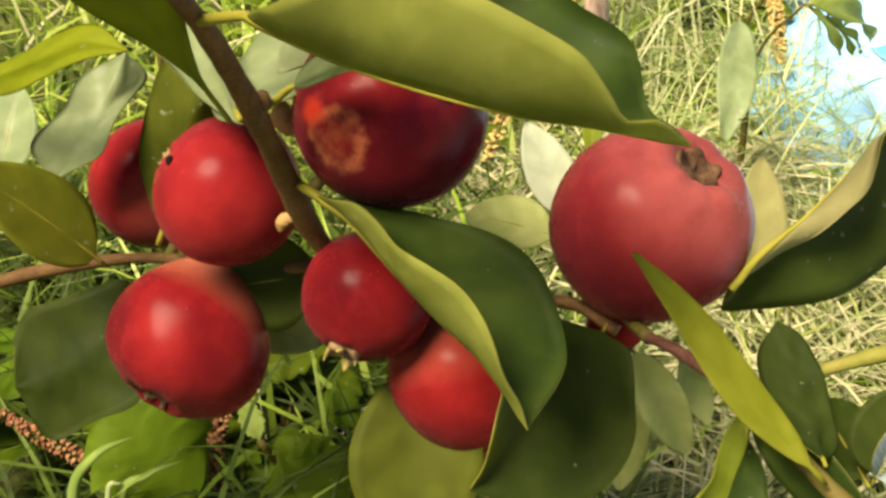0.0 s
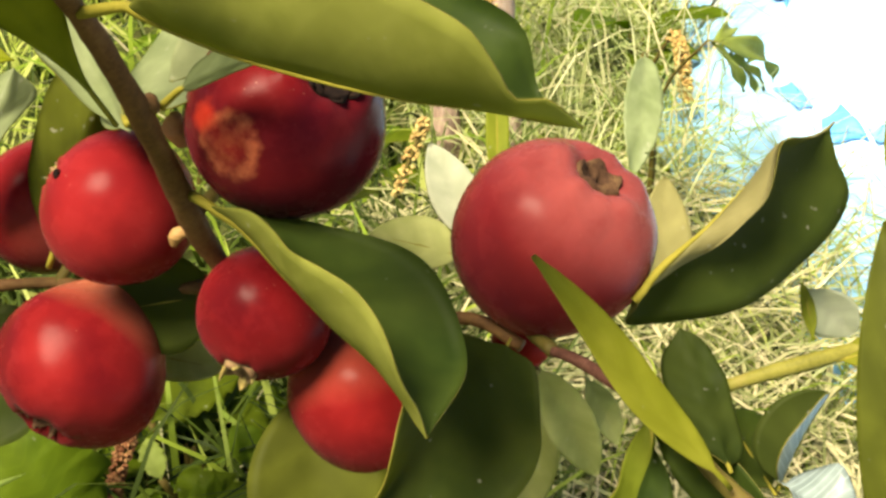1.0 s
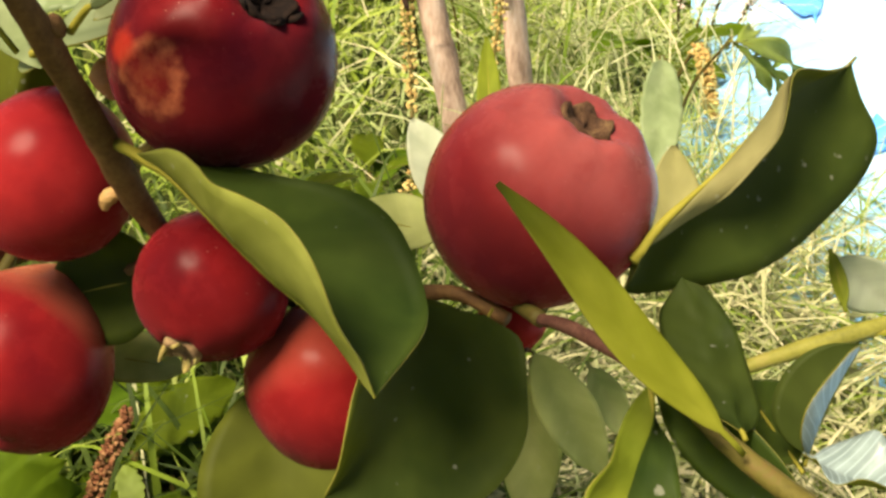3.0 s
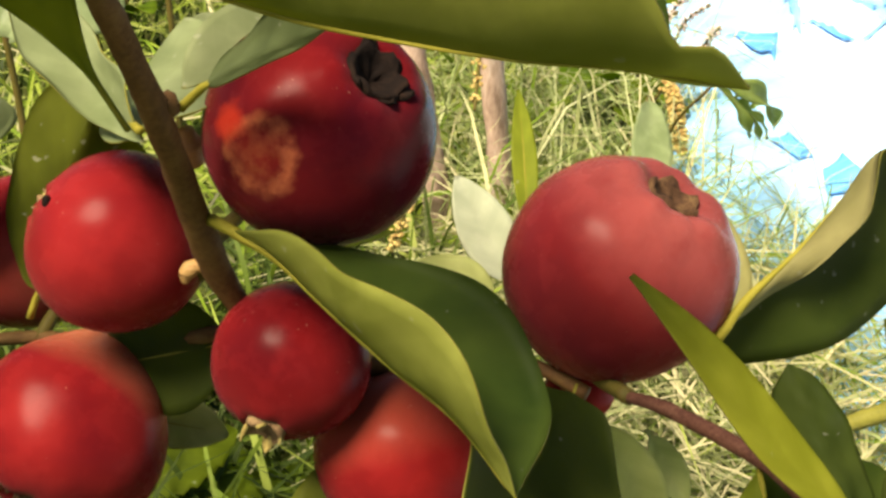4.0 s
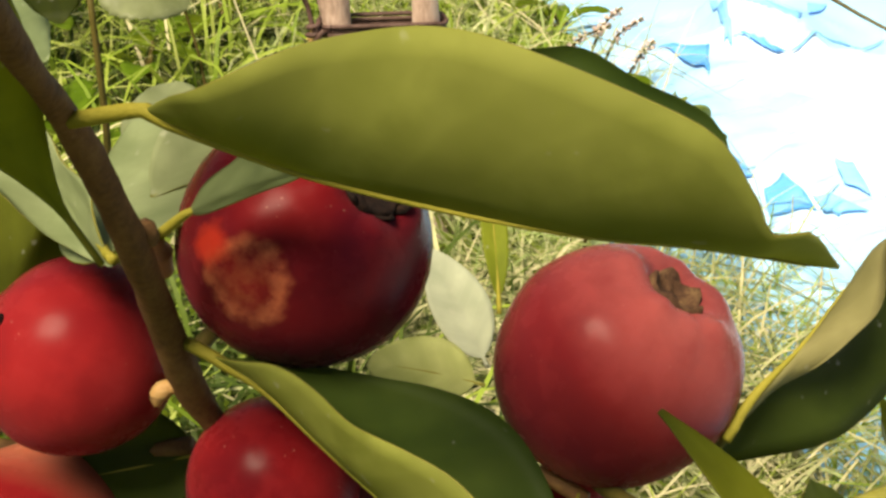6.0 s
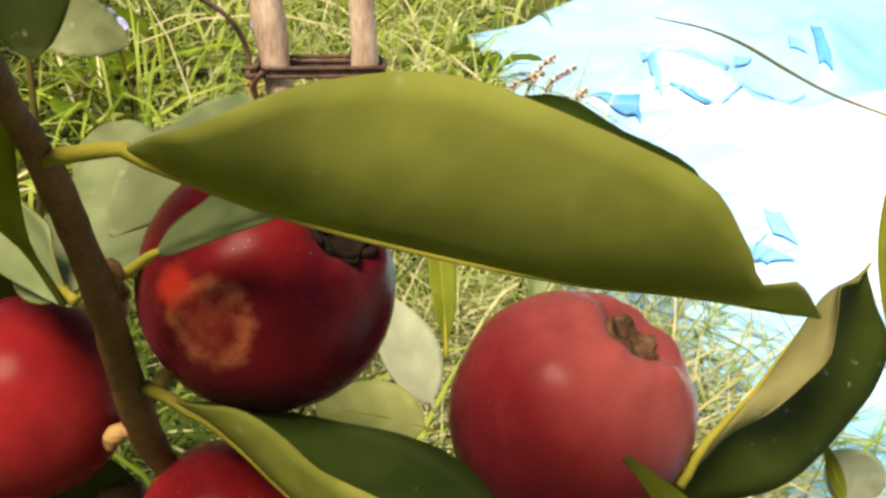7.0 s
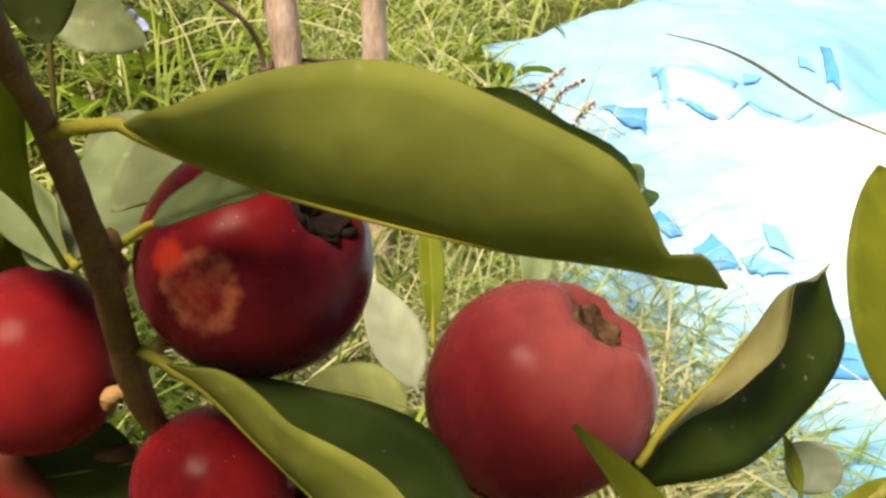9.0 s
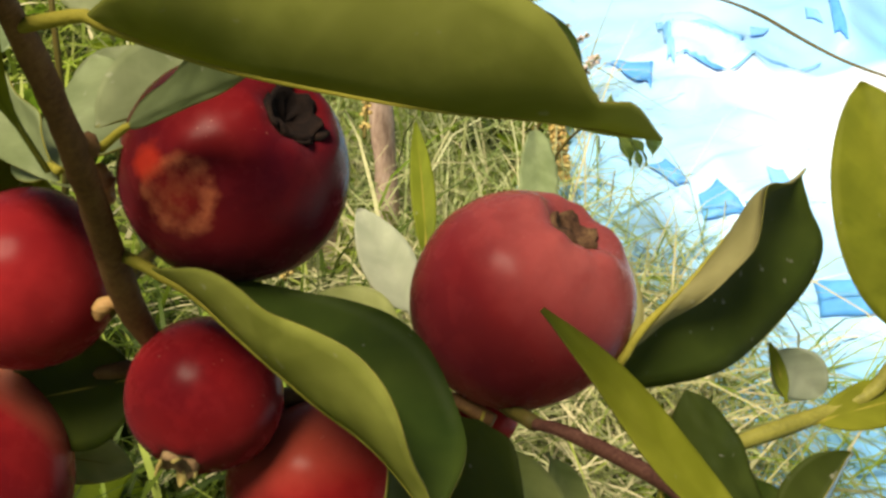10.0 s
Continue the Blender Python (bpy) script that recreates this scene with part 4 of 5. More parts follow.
spread_leaf(branch,
    [(-0.0549, 0.1751, 0.1010), (-0.0604, 0.1724, 0.0975), (-0.0658, 0.1699, 0.0941), (-0.0713, 0.1677, 0.0913), (-0.0778, 0.1672, 0.0907)],
    [(-0.0574, 0.1794, 0.1059), (-0.0678, 0.1771, 0.1040), (-0.0768, 0.1742, 0.1009)],
    [(-0.0545, 0.1663, 0.0894), (-0.0633, 0.1647, 0.0848), (-0.0723, 0.1639, 0.0809)], skins=(LEAF_UP, LEAF_LOW), label="broad dark green leaf beside the hanging fruit", stalk=0.05, bulge=(0.05, 0.05), face=(0, -0.4, 0.9), rib=0.0003)
spread_leaf(branch,
    [(-0.0682, 0.1796, 0.1255), (-0.0639, 0.1823, 0.1301), (-0.0597, 0.1856, 0.1347), (-0.0567, 0.1897, 0.1395), (-0.0546, 0.1942, 0.1445)],
    [(-0.0704, 0.1823, 0.1328), (-0.0652, 0.1871, 0.1375), (-0.0618, 0.1926, 0.1415)],
    [(-0.0587, 0.1799, 0.1319), (-0.0554, 0.1873, 0.1363), (-0.0518, 0.1946, 0.1392)], skins=(LEAF_PALE, LEAF_MID), label="grey-green leaf beside the hidden fruit", stalk=0.06, bulge=(0.05, 0.05), face=(-0.2, -0.5, 0.85), rib=0.0004)
leaf(branch, (-0.0586, 0.1727, 0.1142), (-0.0766, 0.1680, 0.1371), (0.00, -0.39, 0.92), 0.0153, skins=(LEAF_OLIVE, LEAF_OLIVE))
spread_leaf(branch,
    [(-0.0808, 0.1752, 0.1483), (-0.0712, 0.1745, 0.1501), (-0.0626, 0.1741, 0.1534), (-0.0546, 0.1733, 0.1568), (-0.0470, 0.1704, 0.1564)],
    [(-0.0697, 0.1769, 0.1510), (-0.0616, 0.1763, 0.1557), (-0.0532, 0.1749, 0.1589)],
    [(-0.0700, 0.1732, 0.1473), (-0.0623, 0.1726, 0.1505), (-0.0557, 0.1718, 0.1540)], skins=(LEAF_LIME, LEAF_LIME), label="bright yellow-green leaf", stalk=0.05, bulge=(0.1, 0.1), face=(0, -0.5, 0.85), rib=0.0004)
leaf(branch, (-0.0897, 0.2092, 0.1070), (-0.0866, 0.2248, 0.1219), (0.00, -0.52, 0.86), 0.0136, skins=(LEAF_PALE, LEAF_PALE))
leaf(branch, (-0.0189, 0.1698, 0.1145), (-0.0406, 0.1737, 0.1082), (-0.28, -0.86, 0.43), 0.0179, fold=(3, 3))
leaf(branch, (-0.0025, 0.1615, 0.1056), (-0.0052, 0.1369, 0.0779), (-0.03, -0.73, 0.69), 0.0230, skins=(LEAF_MID, LEAF_MID), rib=0.45, peak=0.95)
spread_leaf(branch,
    [(0.0269, 0.1533, 0.1159), (0.0237, 0.1469, 0.1149), (0.0195, 0.1408, 0.1139), (0.0145, 0.1350, 0.1124), (0.0094, 0.1298, 0.1103), (0.0044, 0.1247, 0.1081)],
    [(0.0180, 0.1499, 0.1196), (0.0130, 0.1432, 0.1228), (0.0097, 0.1355, 0.1228), (0.0083, 0.1265, 0.1180)],
    [(0.0306, 0.1493, 0.1117), (0.0301, 0.1371, 0.1075), (0.0245, 0.1284, 0.1043), (0.0145, 0.1253, 0.1037)], label="broad dark green leaf with a pale rim", stalk=0.04, bulge=(0.05, 0.05), face=(0, -0.5, 0.85), rib=0.0002)
leaf(branch, (0.0328, 0.1647, 0.1027), (0.0446, 0.1595, 0.0804), (-0.32, -0.27, 0.91), 0.0090, skins=(LEAF_SAGE, LEAF_SAGE), fold=(20, 5), rib=0.2)
leaf(branch, (0.0341, 0.1703, 0.0959), (0.0333, 0.1618, 0.0689), (-0.03, -0.71, 0.70), 0.0102, skins=(LEAF_SAGE, LEAF_SAGE), rib=0.5)
leaf(branch, (0.0428, 0.1697, 0.0950), (0.0484, 0.1625, 0.0848), (0.18, -0.71, 0.68), 0.0060, skins=(LEAF_SAGE, LEAF_SAGE), rib=0.5)
spread_leaf(low_branch,
    [(0.0443, 0.1316, 0.1197), (0.0438, 0.1259, 0.1171), (0.0410, 0.1205, 0.1144), (0.0381, 0.1143, 0.1112), (0.0362, 0.1074, 0.1078)],
    [(0.0405, 0.1264, 0.1170), (0.0378, 0.1199, 0.1160), (0.0345, 0.1142, 0.1155)],
    [(0.0448, 0.1280, 0.1155), (0.0456, 0.1208, 0.1143), (0.0443, 0.1129, 0.1114)], skins=(LEAF_UP, LEAF_OLIVE, LEAF_OLIVE), label="hanging folded leaf, olive on its outer half", stalk=0.05, rib=0.0004)
leaf(low_branch, (0.0507, 0.1126, 0.1217), (0.0259, 0.1304, 0.1463), (-0.32, -0.27, 0.91), 0.0056, skins=(LEAF_BLADE, LEAF_BLADE), fold=(15, 15), peak=0.8, rib=0.3, bends=[(0.4, 0.25, (-0.030, -0.007, -0.013))])
spread_leaf(low_branch,
    [(0.0528, 0.1188, 0.1186), (0.0519, 0.1232, 0.1207), (0.0508, 0.1278, 0.1234), (0.0497, 0.1327, 0.1259), (0.0488, 0.1378, 0.1289)],
    [(0.0487, 0.1226, 0.1212), (0.0460, 0.1280, 0.1242), (0.0452, 0.1330, 0.1264)],
    [(0.0552, 0.1225, 0.1187), (0.0549, 0.1285, 0.1232), (0.0524, 0.1350, 0.1277)], skins=(LEAF_UP, LEAF_OLIVE), label="dark green leaf with a light rim", stalk=0.05, bulge=(0.05, 0.05), face=(0, -0.5, 0.85), rib=0.0003)
leaf(low_branch, (0.0619, 0.1237, 0.1094), (0.0594, 0.1431, 0.1089), (-0.54, -0.05, 0.84), 0.0102, fold=(6, 6))
leaf(low_branch, (0.0613, 0.1222, 0.1117), (0.0682, 0.1280, 0.1244), (-0.84, -0.16, 0.53), 0.0128, skins=(LEAF_UP, LEAF_SKY_GLOSS), fold=(67, 67))
leaf(low_branch, (0.0609, 0.1224, 0.1134), (0.0701, 0.1150, 0.1133), (-0.11, -0.25, 0.96), 0.0125, skins=(LEAF_SKY_GLOSS, LEAF_LOW), rib=False, wave=0.1, fold=(10, 55), bow=-0.08)
leaf(low_branch, (0.0603, 0.1893, 0.0934), (0.0625, 0.2048, 0.1156), (0.00, -0.69, 0.72), 0.0111, skins=(LEAF_BEIGE, LEAF_BEIGE), rib=0.5)
leaf(branch, (0.0258, 0.2008, 0.1025), (0.0170, 0.2126, 0.1193), (0.03, -0.69, 0.72), 0.0102, skins=(LEAF_WHITISH, LEAF_WHITISH), rib=0.5)
leaf(branch, (0.0313, 0.2166, 0.1027), (0.0324, 0.2417, 0.1238), (0.03, -0.69, 0.72), 0.0051, skins=(LEAF_OLIVE, LEAF_OLIVE))
leaf(branch, (0.0226, 0.1889, 0.1077), (0.0048, 0.1951, 0.1091), (-0.16, -0.41, 0.90), 0.0119, skins=(LEAF_SAGE, LEAF_SAGE))
leaf(low_branch, (0.1205, 0.1861, 0.0963), (0.1136, 0.2172, 0.1407), (-0.20, -0.86, 0.47), 0.0264, skins=(LEAF_OLIVE, LEAF_OLIVE))
leaf(low_branch, (0.0843, 0.1637, 0.1013), (0.1084, 0.1660, 0.1046), (-0.15, -0.48, 0.86), 0.0085, skins=(LEAF_OLIVE, LEAF_OLIVE))
leaf(low_branch, (0.0822, 0.1673, 0.1036), (0.0814, 0.1752, 0.1103), (-0.06, -0.72, 0.69), 0.0026, skins=(LEAF_OLIVE, LEAF_OLIVE))
# the whitish skin stands in for glare on this small leaf
leaf(low_branch, (0.0817, 0.1749, 0.1099), (0.0922, 0.1733, 0.1002), (-0.70, -0.25, 0.65), 0.0095, skins=(LEAF_WHITISH, LEAF_WHITISH), rib=0.5)
leaf(branch, (-0.0060, 0.2089, 0.1066), (0.0066, 0.2147, 0.1074), (-0.01, 0.01, 1.00), 0.0051, skins=(LEAF_OLIVE, LEAF_OLIVE))
leaf(branch, (-0.0393, 0.1863, 0.0892), (-0.0230, 0.1810, 0.0889), (-0.02, -0.44, 0.90), 0.0102, skins=(LEAF_SAGE, LEAF_SAGE))
leaf(branch, (-0.0086, 0.1357, 0.2021), (0.0026, 0.1186, 0.1969), (-0.12, -0.21, 0.97), 0.0119, )
leaf(low_branch, (0.0609, 0.1133, 0.1108), (0.0460, 0.1345, 0.1159), (-0.71, -0.59, 0.38), 0.0094, fold=(17, 17))
leaf(low_branch, (0.0723, 0.1060, 0.1078), (0.0733, 0.1343, 0.1482), (-0.47, -0.74, 0.48), 0.0077, skins=(LEAF_MID, LEAF_MID), rib=0.6)

A_AT = Vector((-0.0069, 0.1603, 0.1508))
a_turn = frame_of((0.52, -0.43, 0.735))
scar_at = a_turn.to_3x3().transposed() @ (Vector((-0.475, -0.86, 0.19)).normalized() * 0.0145)
spot_at = a_turn.to_3x3().transposed() @ (Vector((-0.69, -0.615, 0.38)).normalized() * 0.0145)
FRUIT_DARK = fruit_material("dark_fruit_skin", (0.038, 0.002, 0.005), (0.115, 0.005, 0.006), (0.24, 0.02, 0.016), (tuple(scar_at), tuple(spot_at)))
fruit(branch, A_AT, (0.52, -0.43, 0.735), 0.0151, "dark maroon guava fruit with a corky scar", material=FRUIT_DARK, sepal_len=0.7, crown=6, cup_mat=CALYX_BLACK, crown_mat=CALYX_BLACK, crown_size=0.22, stalk_to=(-0.0213, 0.1575, 0.1369))
fruit(low_branch, (0.0345, 0.1663, 0.1259), (0.455, -0.13, 0.881), 0.0170, "large rosy red guava fruit with a wide calyx pit", pit=0.26, crown_size=0.20, sepal_len=0.42, flare=0.0, pucker=0.016, cup_mat=CALYX, crown_mat=CALYX, lump=0.05, material=FRUIT_ROSY, stalk_to=(0.0330, 0.1486, 0.1168))
bright = fruit(branch, (-0.0343, 0.1694, 0.1312), (-0.8000, -0.0300, 0.5940), 0.0128, "bright red guava fruit with a small calyx tip", material=FRUIT_BRIGHT, squash=0.95, lump=0.04, pit=0.10, crown_size=0.10, sepal_len=0.55, flare=-0.2, crown=4, cup_mat=CALYX_TAN, crown_mat=CALYX_GREEN, stalk_to=(-0.0213, 0.1575, 0.1369))
hole = bmesh.new()
bmesh.ops.create_uvsphere(hole, u_segments=14, v_segments=8, radius=0.00085, matrix=Matrix.Translation((-0.0421, 0.1650, 0.1400)) @ Matrix.Diagonal((0.8, 1.0, 1.1, 1)))
hole_mesh = bpy.data.meshes.new("worm_hole")
hole.to_mesh(hole_mesh)
hole.free()
hole_mesh.materials.append(CALYX_BLACK)
worm_hole = tagged(new("worm_hole", hole_mesh), "small black hole beside the calyx tip")
worm_hole.parent, worm_hole.matrix_parent_inverse = bright, bright.matrix_basis.inverted()
fruit(branch, (-0.0545, 0.1990, 0.1141), (-0.6000, 0.6390, 0.0409), 0.0131, "red guava fruit half hidden by a leaf", material=FRUIT_DEEP, pit=0.2, stalk_to=(-0.0512, 0.1858, 0.1061))
fruit(branch, (-0.0437, 0.1692, 0.1017), (-0.4500, -0.8060, -0.3600), 0.0157, "red guava fruit hanging with calyx downwards", pit=0.2, taper=0.20, lump=0.09, crown_size=0.15, flare=0.2, material=FRUIT_TAN, stalk_to=(-0.0512, 0.1858, 0.1061))
fruit(branch, (-0.0114, 0.1562, 0.1200), (-0.3500, -0.7842, -0.4955), 0.0110, "small round red guava fruit with green sepals", pit=0.16, crown_size=0.22, crown=4, sepal_len=1.5, flare=0.1, cup_mat=CALYX_TAN, crown_mat=CALYX_GREEN, material=FRUIT_DEEP, stalk_to=(-0.0174, 0.1608, 0.1223))
fruit(branch, (0.0046, 0.1575, 0.1016), (0.3200, -0.4800, -0.8170), 0.0126, "small red guava fruit under a folded leaf", squash=1.06, pit=0.12, taper=-0.12, crown_size=0.12, cup_mat=CALYX_BLACK, stalk_to=(-0.0151, 0.1615, 0.1190))
fruit(low_branch, (0.0307, 0.1667, 0.1056), (0.1203, -0.6784, -0.7002), 0.0055, "tiny unripe red fruit tucked behind the large one", pit=0.2, crown_size=0.3, stalk_to=(0.0341, 0.1568, 0.1137))

# ---- stakes with their wire tie ----
def stake(at, top, label, girth=1.0):
    s = empty("stake", at, label, "stake", "stakes tied with wire")
    a, b = Vector(at), Vector(top)
    pts = [a.lerp(b, q) + Vector((0.0012 * noise.noise((q * 6, at[0] * 99, 0)), 0, 0)) for q in (-0.06, 0.15, 0.35, 0.55, 0.75, 1.0)]
    stick("pole", pts, [q * girth for q in (0.0053, 0.0051, 0.0054, 0.0050, 0.0048)], STAKE, s, "", 12, 0.16, 0.2, 8)
    return s


WA, WB = Vector((0.0238, 0.4256, 0.0840)), Vector((0.0528, 0.4241, 0.0849))
stake((0.0372, 0.4160, 0.0), (-0.0110, 0.4500, 0.30), "peeled pinkish wooden stake leaning in the grass")
stake((0.0612, 0.4190, 0.0), (0.0330, 0.4360, 0.29), "weathered grey-brown wooden stake with flaking bark", 0.85)
tie = empty("wire_tie", WA, "rusty wire wound round the two stakes", "wire")
for h, grow in ((0.0, 1.0), (0.0015, 1.10), (-0.0014, 1.05)):
    pts, rr = [], 0.0062 * grow
    ends = (WA + Vector((0, 0, h)), WB + Vector((0, 0, h)))
    for k in range(9):
        w = math.pi / 2 + math.pi * k / 8
        pts.append(ends[0] + Vector((rr * math.cos(w), rr * math.sin(w), 0.0005 * math.sin(k))))
    for k in range(9):
        w = -math.pi / 2 + math.pi * k / 8
        pts.append(ends[1] + Vector((rr * math.cos(w), rr * math.sin(w), 0.0005 * math.cos(k))))
    pts.append(pts[0])
    stick("wire_loop", pts, [0.0008, 0.0008], WIRE, tie, "", 6, 0.0, 0.0, 3)
KN = WA + Vector((-0.0085, -0.003, 0))
stick("wire_end", [KN + Vector((0.004, -0.003, 0)), KN, KN + Vector((-0.002, 0.002, 0.008)), KN + Vector((-0.008, 0.0, 0.018)), KN + Vector((-0.020, 0.002, 0.026))], [0.0009, 0.0009], WIRE, tie, "", 6, 0, 0, 5)
stick("wire_end", [KN + Vector((0.003, -0.004, 0.001)), KN + Vector((0.0, -0.003, -0.004)), KN + Vector((0.002, -0.002, -0.012))], [0.0009, 0.0009], WIRE, tie, "", 6, 0, 0, 5)
stick("wire_knot", [KN + Vector((0.002 * math.cos(k * 1.6), 0.002 * math.sin(k * 1.6) - 0.001, 0.0007 * (k - 4))) for k in range(9)], [0.001, 0.001], WIRE, tie, "twisted wire knot", 6, 0, 0, 4)

# ---- weeds ----
def weed_leaf(parent, base, tip, face, width, **more):
    return leaf(parent, base, tip, face, width, skins=(WEED, WEED), wave=0.06, **more)


def weed(at, count, size, spread, seed, label):
    rng = random.Random(seed)
    w = empty("weed", at, label, "weed", "broad-leaved weeds")
    for k in range(count):
        az = 2 * math.pi * (k / count) + rng.uniform(-0.4, 0.4)
        h = rng.uniform(0.3, 1.0) * spread
        out = Vector((math.cos(az), math.sin(az), 0))
        b = Vector(at) + Vector((0, 0, h * 0.5)) + out * 0.004
        s = size * rng.uniform(0.7, 1.2)
        t = b + out * s + Vector((0, 0, rng.uniform(0.0, 0.4) * s))
        stick("stalk", [Vector(at), Vector(at) + Vector((0, 0, h * 0.3)) + out * 0.001, b], [0.001, 0.0008], GREEN_BARK, w, "", 5, 0, 0, 3)
        weed_leaf(w, b, t, out * -0.3 + Vector((0, 0, 1)), s * rng.uniform(0.45, 0.6), stalk=0.12, bow=0.12, nu=22, nv=3, teeth=(0.12, 7), rib=0.3)
    return w


def seed_spike(at, top, n, r, long, seed, label, arch=0.25, husk=None):
    """A stalk ending in a spike of small husks."""
    rng = random.Random(seed)
    s = empty("seed_spike", at, label, "seed spike", "seed spikes")
    a, b = Vector(at), Vector(top)
    bend = (a + b) / 2 + Vector((rng.uniform(-0.01, 0.01), 0, arch * (b - a).length))
    line = spline([a, bend, b], 14)
    v, f = tube(line, [0.0009, 0.0006], 5)
    mesh_ob("stalk", v, f, [GREEN_BARK], s)
    verts, faces = [], []
    for k in range(n):
        q = k / n
        i = int((1 - long * (1 - q)) * (len(line) - 1))
        c = line[min(i, len(line) - 1)]
        d = (line[min(i + 1, len(line) - 1)] - line[max(i - 1, 0)]).normalized()
        c = c + d * rng.uniform(-0.002, 0.002)
        o = d.orthogonal()
        o.rotate(Matrix.Rotation(k * 2.4, 3, d))
        c = c + o * r * (0.8 if q < 0.85 else 0.5)
        e, g, z = o * r * 0.42, d.cross(o) * r * 0.36, d * r * 0.5
        j = len(verts)
        verts += [c - e, c + e, c - g, c + g, c - z, c + z]
        faces += [(j + p, j + q2, j + m) for m in (4, 5) for p, q2 in ((0, 2), (2, 1), (1, 3), (3, 0))]
    tagged(mesh_ob("seed_head", verts, faces, [husk or SEED], s, "dry seed husks", smooth=False), kind="stuff")
    return s


weed((-0.0883, 0.2626, 0.0000), 6, 0.034, 0.05, 1, "light green broad-leaved weed in the grass")
weed((-0.0992, 0.2440, 0.0000), 6, 0.036, 0.035, 2, "light green broad-leaved weed in the grass")
weed((-0.0420, 0.2534, 0.0000), 7, 0.026, 0.04, 3, "small fresh green weed beside seed stalks")
weed((-0.0519, 0.2780, 0.0000), 7, 0.028, 0.035, 4, "small fresh green weed beside seed stalks")
weed((-0.0421, 0.2526, -0.0000), 6, 0.018, 0.03, 5, "small fresh green weed beside seed stalks")
weed((-0.0640, 0.2533, 0.0000), 6, 0.024, 0.035, 31, "small toothed green weed in the shade")
weed((-0.0280, 0.2400, 0.0000), 7, 0.026, 0.035, 32, "small toothed green weed in the shade")
weed((-0.0426, 0.2356, 0.0000), 7, 0.026, 0.04, 33, "small toothed green weed in the shade")
weed((-0.0792, 0.2726, 0.0000), 6, 0.022, 0.03, 34, "leafy green weed under the hanging fruit")
weed((0.0016, 0.3924, 0.0000), 7, 0.022, 0.05, 6, "leafy green weed behind the fruit")
weed((-0.0114, 0.6386, 0.0000), 7, 0.03, 0.06, 7, "leafy green weed in tall grass")
weed((-0.0484, 0.5788, 0.0000), 7, 0.028, 0.05, 8, "leafy green weed in tall grass")
weed((-0.0995, 0.6201, 0.0000), 7, 0.04, 0.08, 9, "large-leaved pale weed in tall grass")
weed((-0.0700, 0.5017, 0.0000), 6, 0.03, 0.04, 10, "leafy green weed in tall grass")
weed((0.1624, 0.6374, 0.0000), 5, 0.02, 0.03, 11, "small green weed at the tarp's edge")
def ragged_weed(foot, top, tip):
    """A drooping leaf cut into narrow toothed lobes along its rib."""
    w = empty("weed", foot, "ragged green weed leaf hanging over the tarp", "weed", "broad-leaved weeds")
    foot, top, tip = Vector(foot), Vector(top), Vector(tip)
    stick("stalk", [foot, foot.lerp(top, 0.6) + Vector((-0.003, 0.004, 0.006)), top], [0.0007, 0.0006, 0.0005], GREEN_BARK, w, "", 6, 0, 0, 5)
    run = tip - top
    side = run.cross(Vector((0.1, -0.7, 0.7))).normalized()
    size = run.length
    lobes = [(0.0, 1.0, 0.0, 0.17), (0.05, 0.34, 0.18, 0.10), (0.08, 0.36, -0.17, 0.10), (0.28, 0.32, 0.14, 0.09), (0.30, 0.32, -0.14, 0.09), (0.52, 0.26, 0.10, 0.07), (0.54, 0.26, -0.10, 0.07)]
    for at, along, aside, wide in lobes:
        base = top + run * at
        leaf(w, base, base + run * along + side * size * aside, (0.1, -0.6, 0.8), size * wide * 0.75, skins=(WEED_PALE, WEED_PALE), wave=0.25, nu=20, nv=3, stalk=0.05, bow=0.08, fold=(25, 25), rib=0.4)
    return w


ragged_weed((0.1020, 0.3900, 0.0000), (0.1130, 0.3570, 0.0790), (0.1520, 0.3990, 0.0450))
weed((0.1212, 0.4923, 0.0000), 7, 0.034, 0.06, 13, "dull green broad-leaved weed in shade")

seed_spike((-0.0531, 0.2063, -0.0000), (-0.0474, 0.2294, 0.0470), 420, 0.0015, 0.75, 21, "red-brown plantain seed spike in the grass", 0.03, SEED_RED)
seed_spike((-0.0700, 0.2010, 0.0000), (-0.1010, 0.2036, 0.0510), 420, 0.0015, 0.7, 22, "red-brown seed spike leaning through the grass", 0.03, SEED_RED)
seed_spike((-0.0753, 0.2066, -0.0000), (-0.0636, 0.2229, 0.0376), 260, 0.0012, 0.75, 28, "yellow-green seed spike in the grass", 0.03)
for k, (foot, top) in enumerate((((0.1500, 0.5560, 0.0), (0.1616, 0.5402, 0.050)), ((0.1540, 0.5450, 0.0), (0.1665, 0.5252, 0.050)), ((0.1560, 0.5300, 0.0), (0.1669, 0.5098, 0.045)), ((0.1450, 0.5480, 0.0), (0.1541, 0.5306, 0.045)))):
    seed_spike(foot, top, 46, 0.0019, 0.55, 40 + k, "thin dry pinkish flower spike at the tarp's edge", 0.2, SEED_PINK)
seed_spike((0.0161, 0.4037, 0.0000), (0.0123, 0.3135, 0.0485), 120, 0.0016, 0.6, 23, "red-brown seed spike behind the fruit")
seed_spike((0.1080, 0.4480, 0.0000), (0.1294, 0.4266, 0.0233), 320, 0.0022, 0.45, 24, "straw-yellow drooping seed spike", 0.9)
seed_spike((0.0233, 0.5361, 0.0000), (0.0172, 0.3688, 0.0533), 120, 0.0018, 0.5, 25, "pale yellow seed head among the grass")
seed_spike((0.0666, 0.5715, 0.0000), (0.0428, 0.3762, 0.0640), 120, 0.0018, 0.5, 26, "pale yellow seed head among the grass")


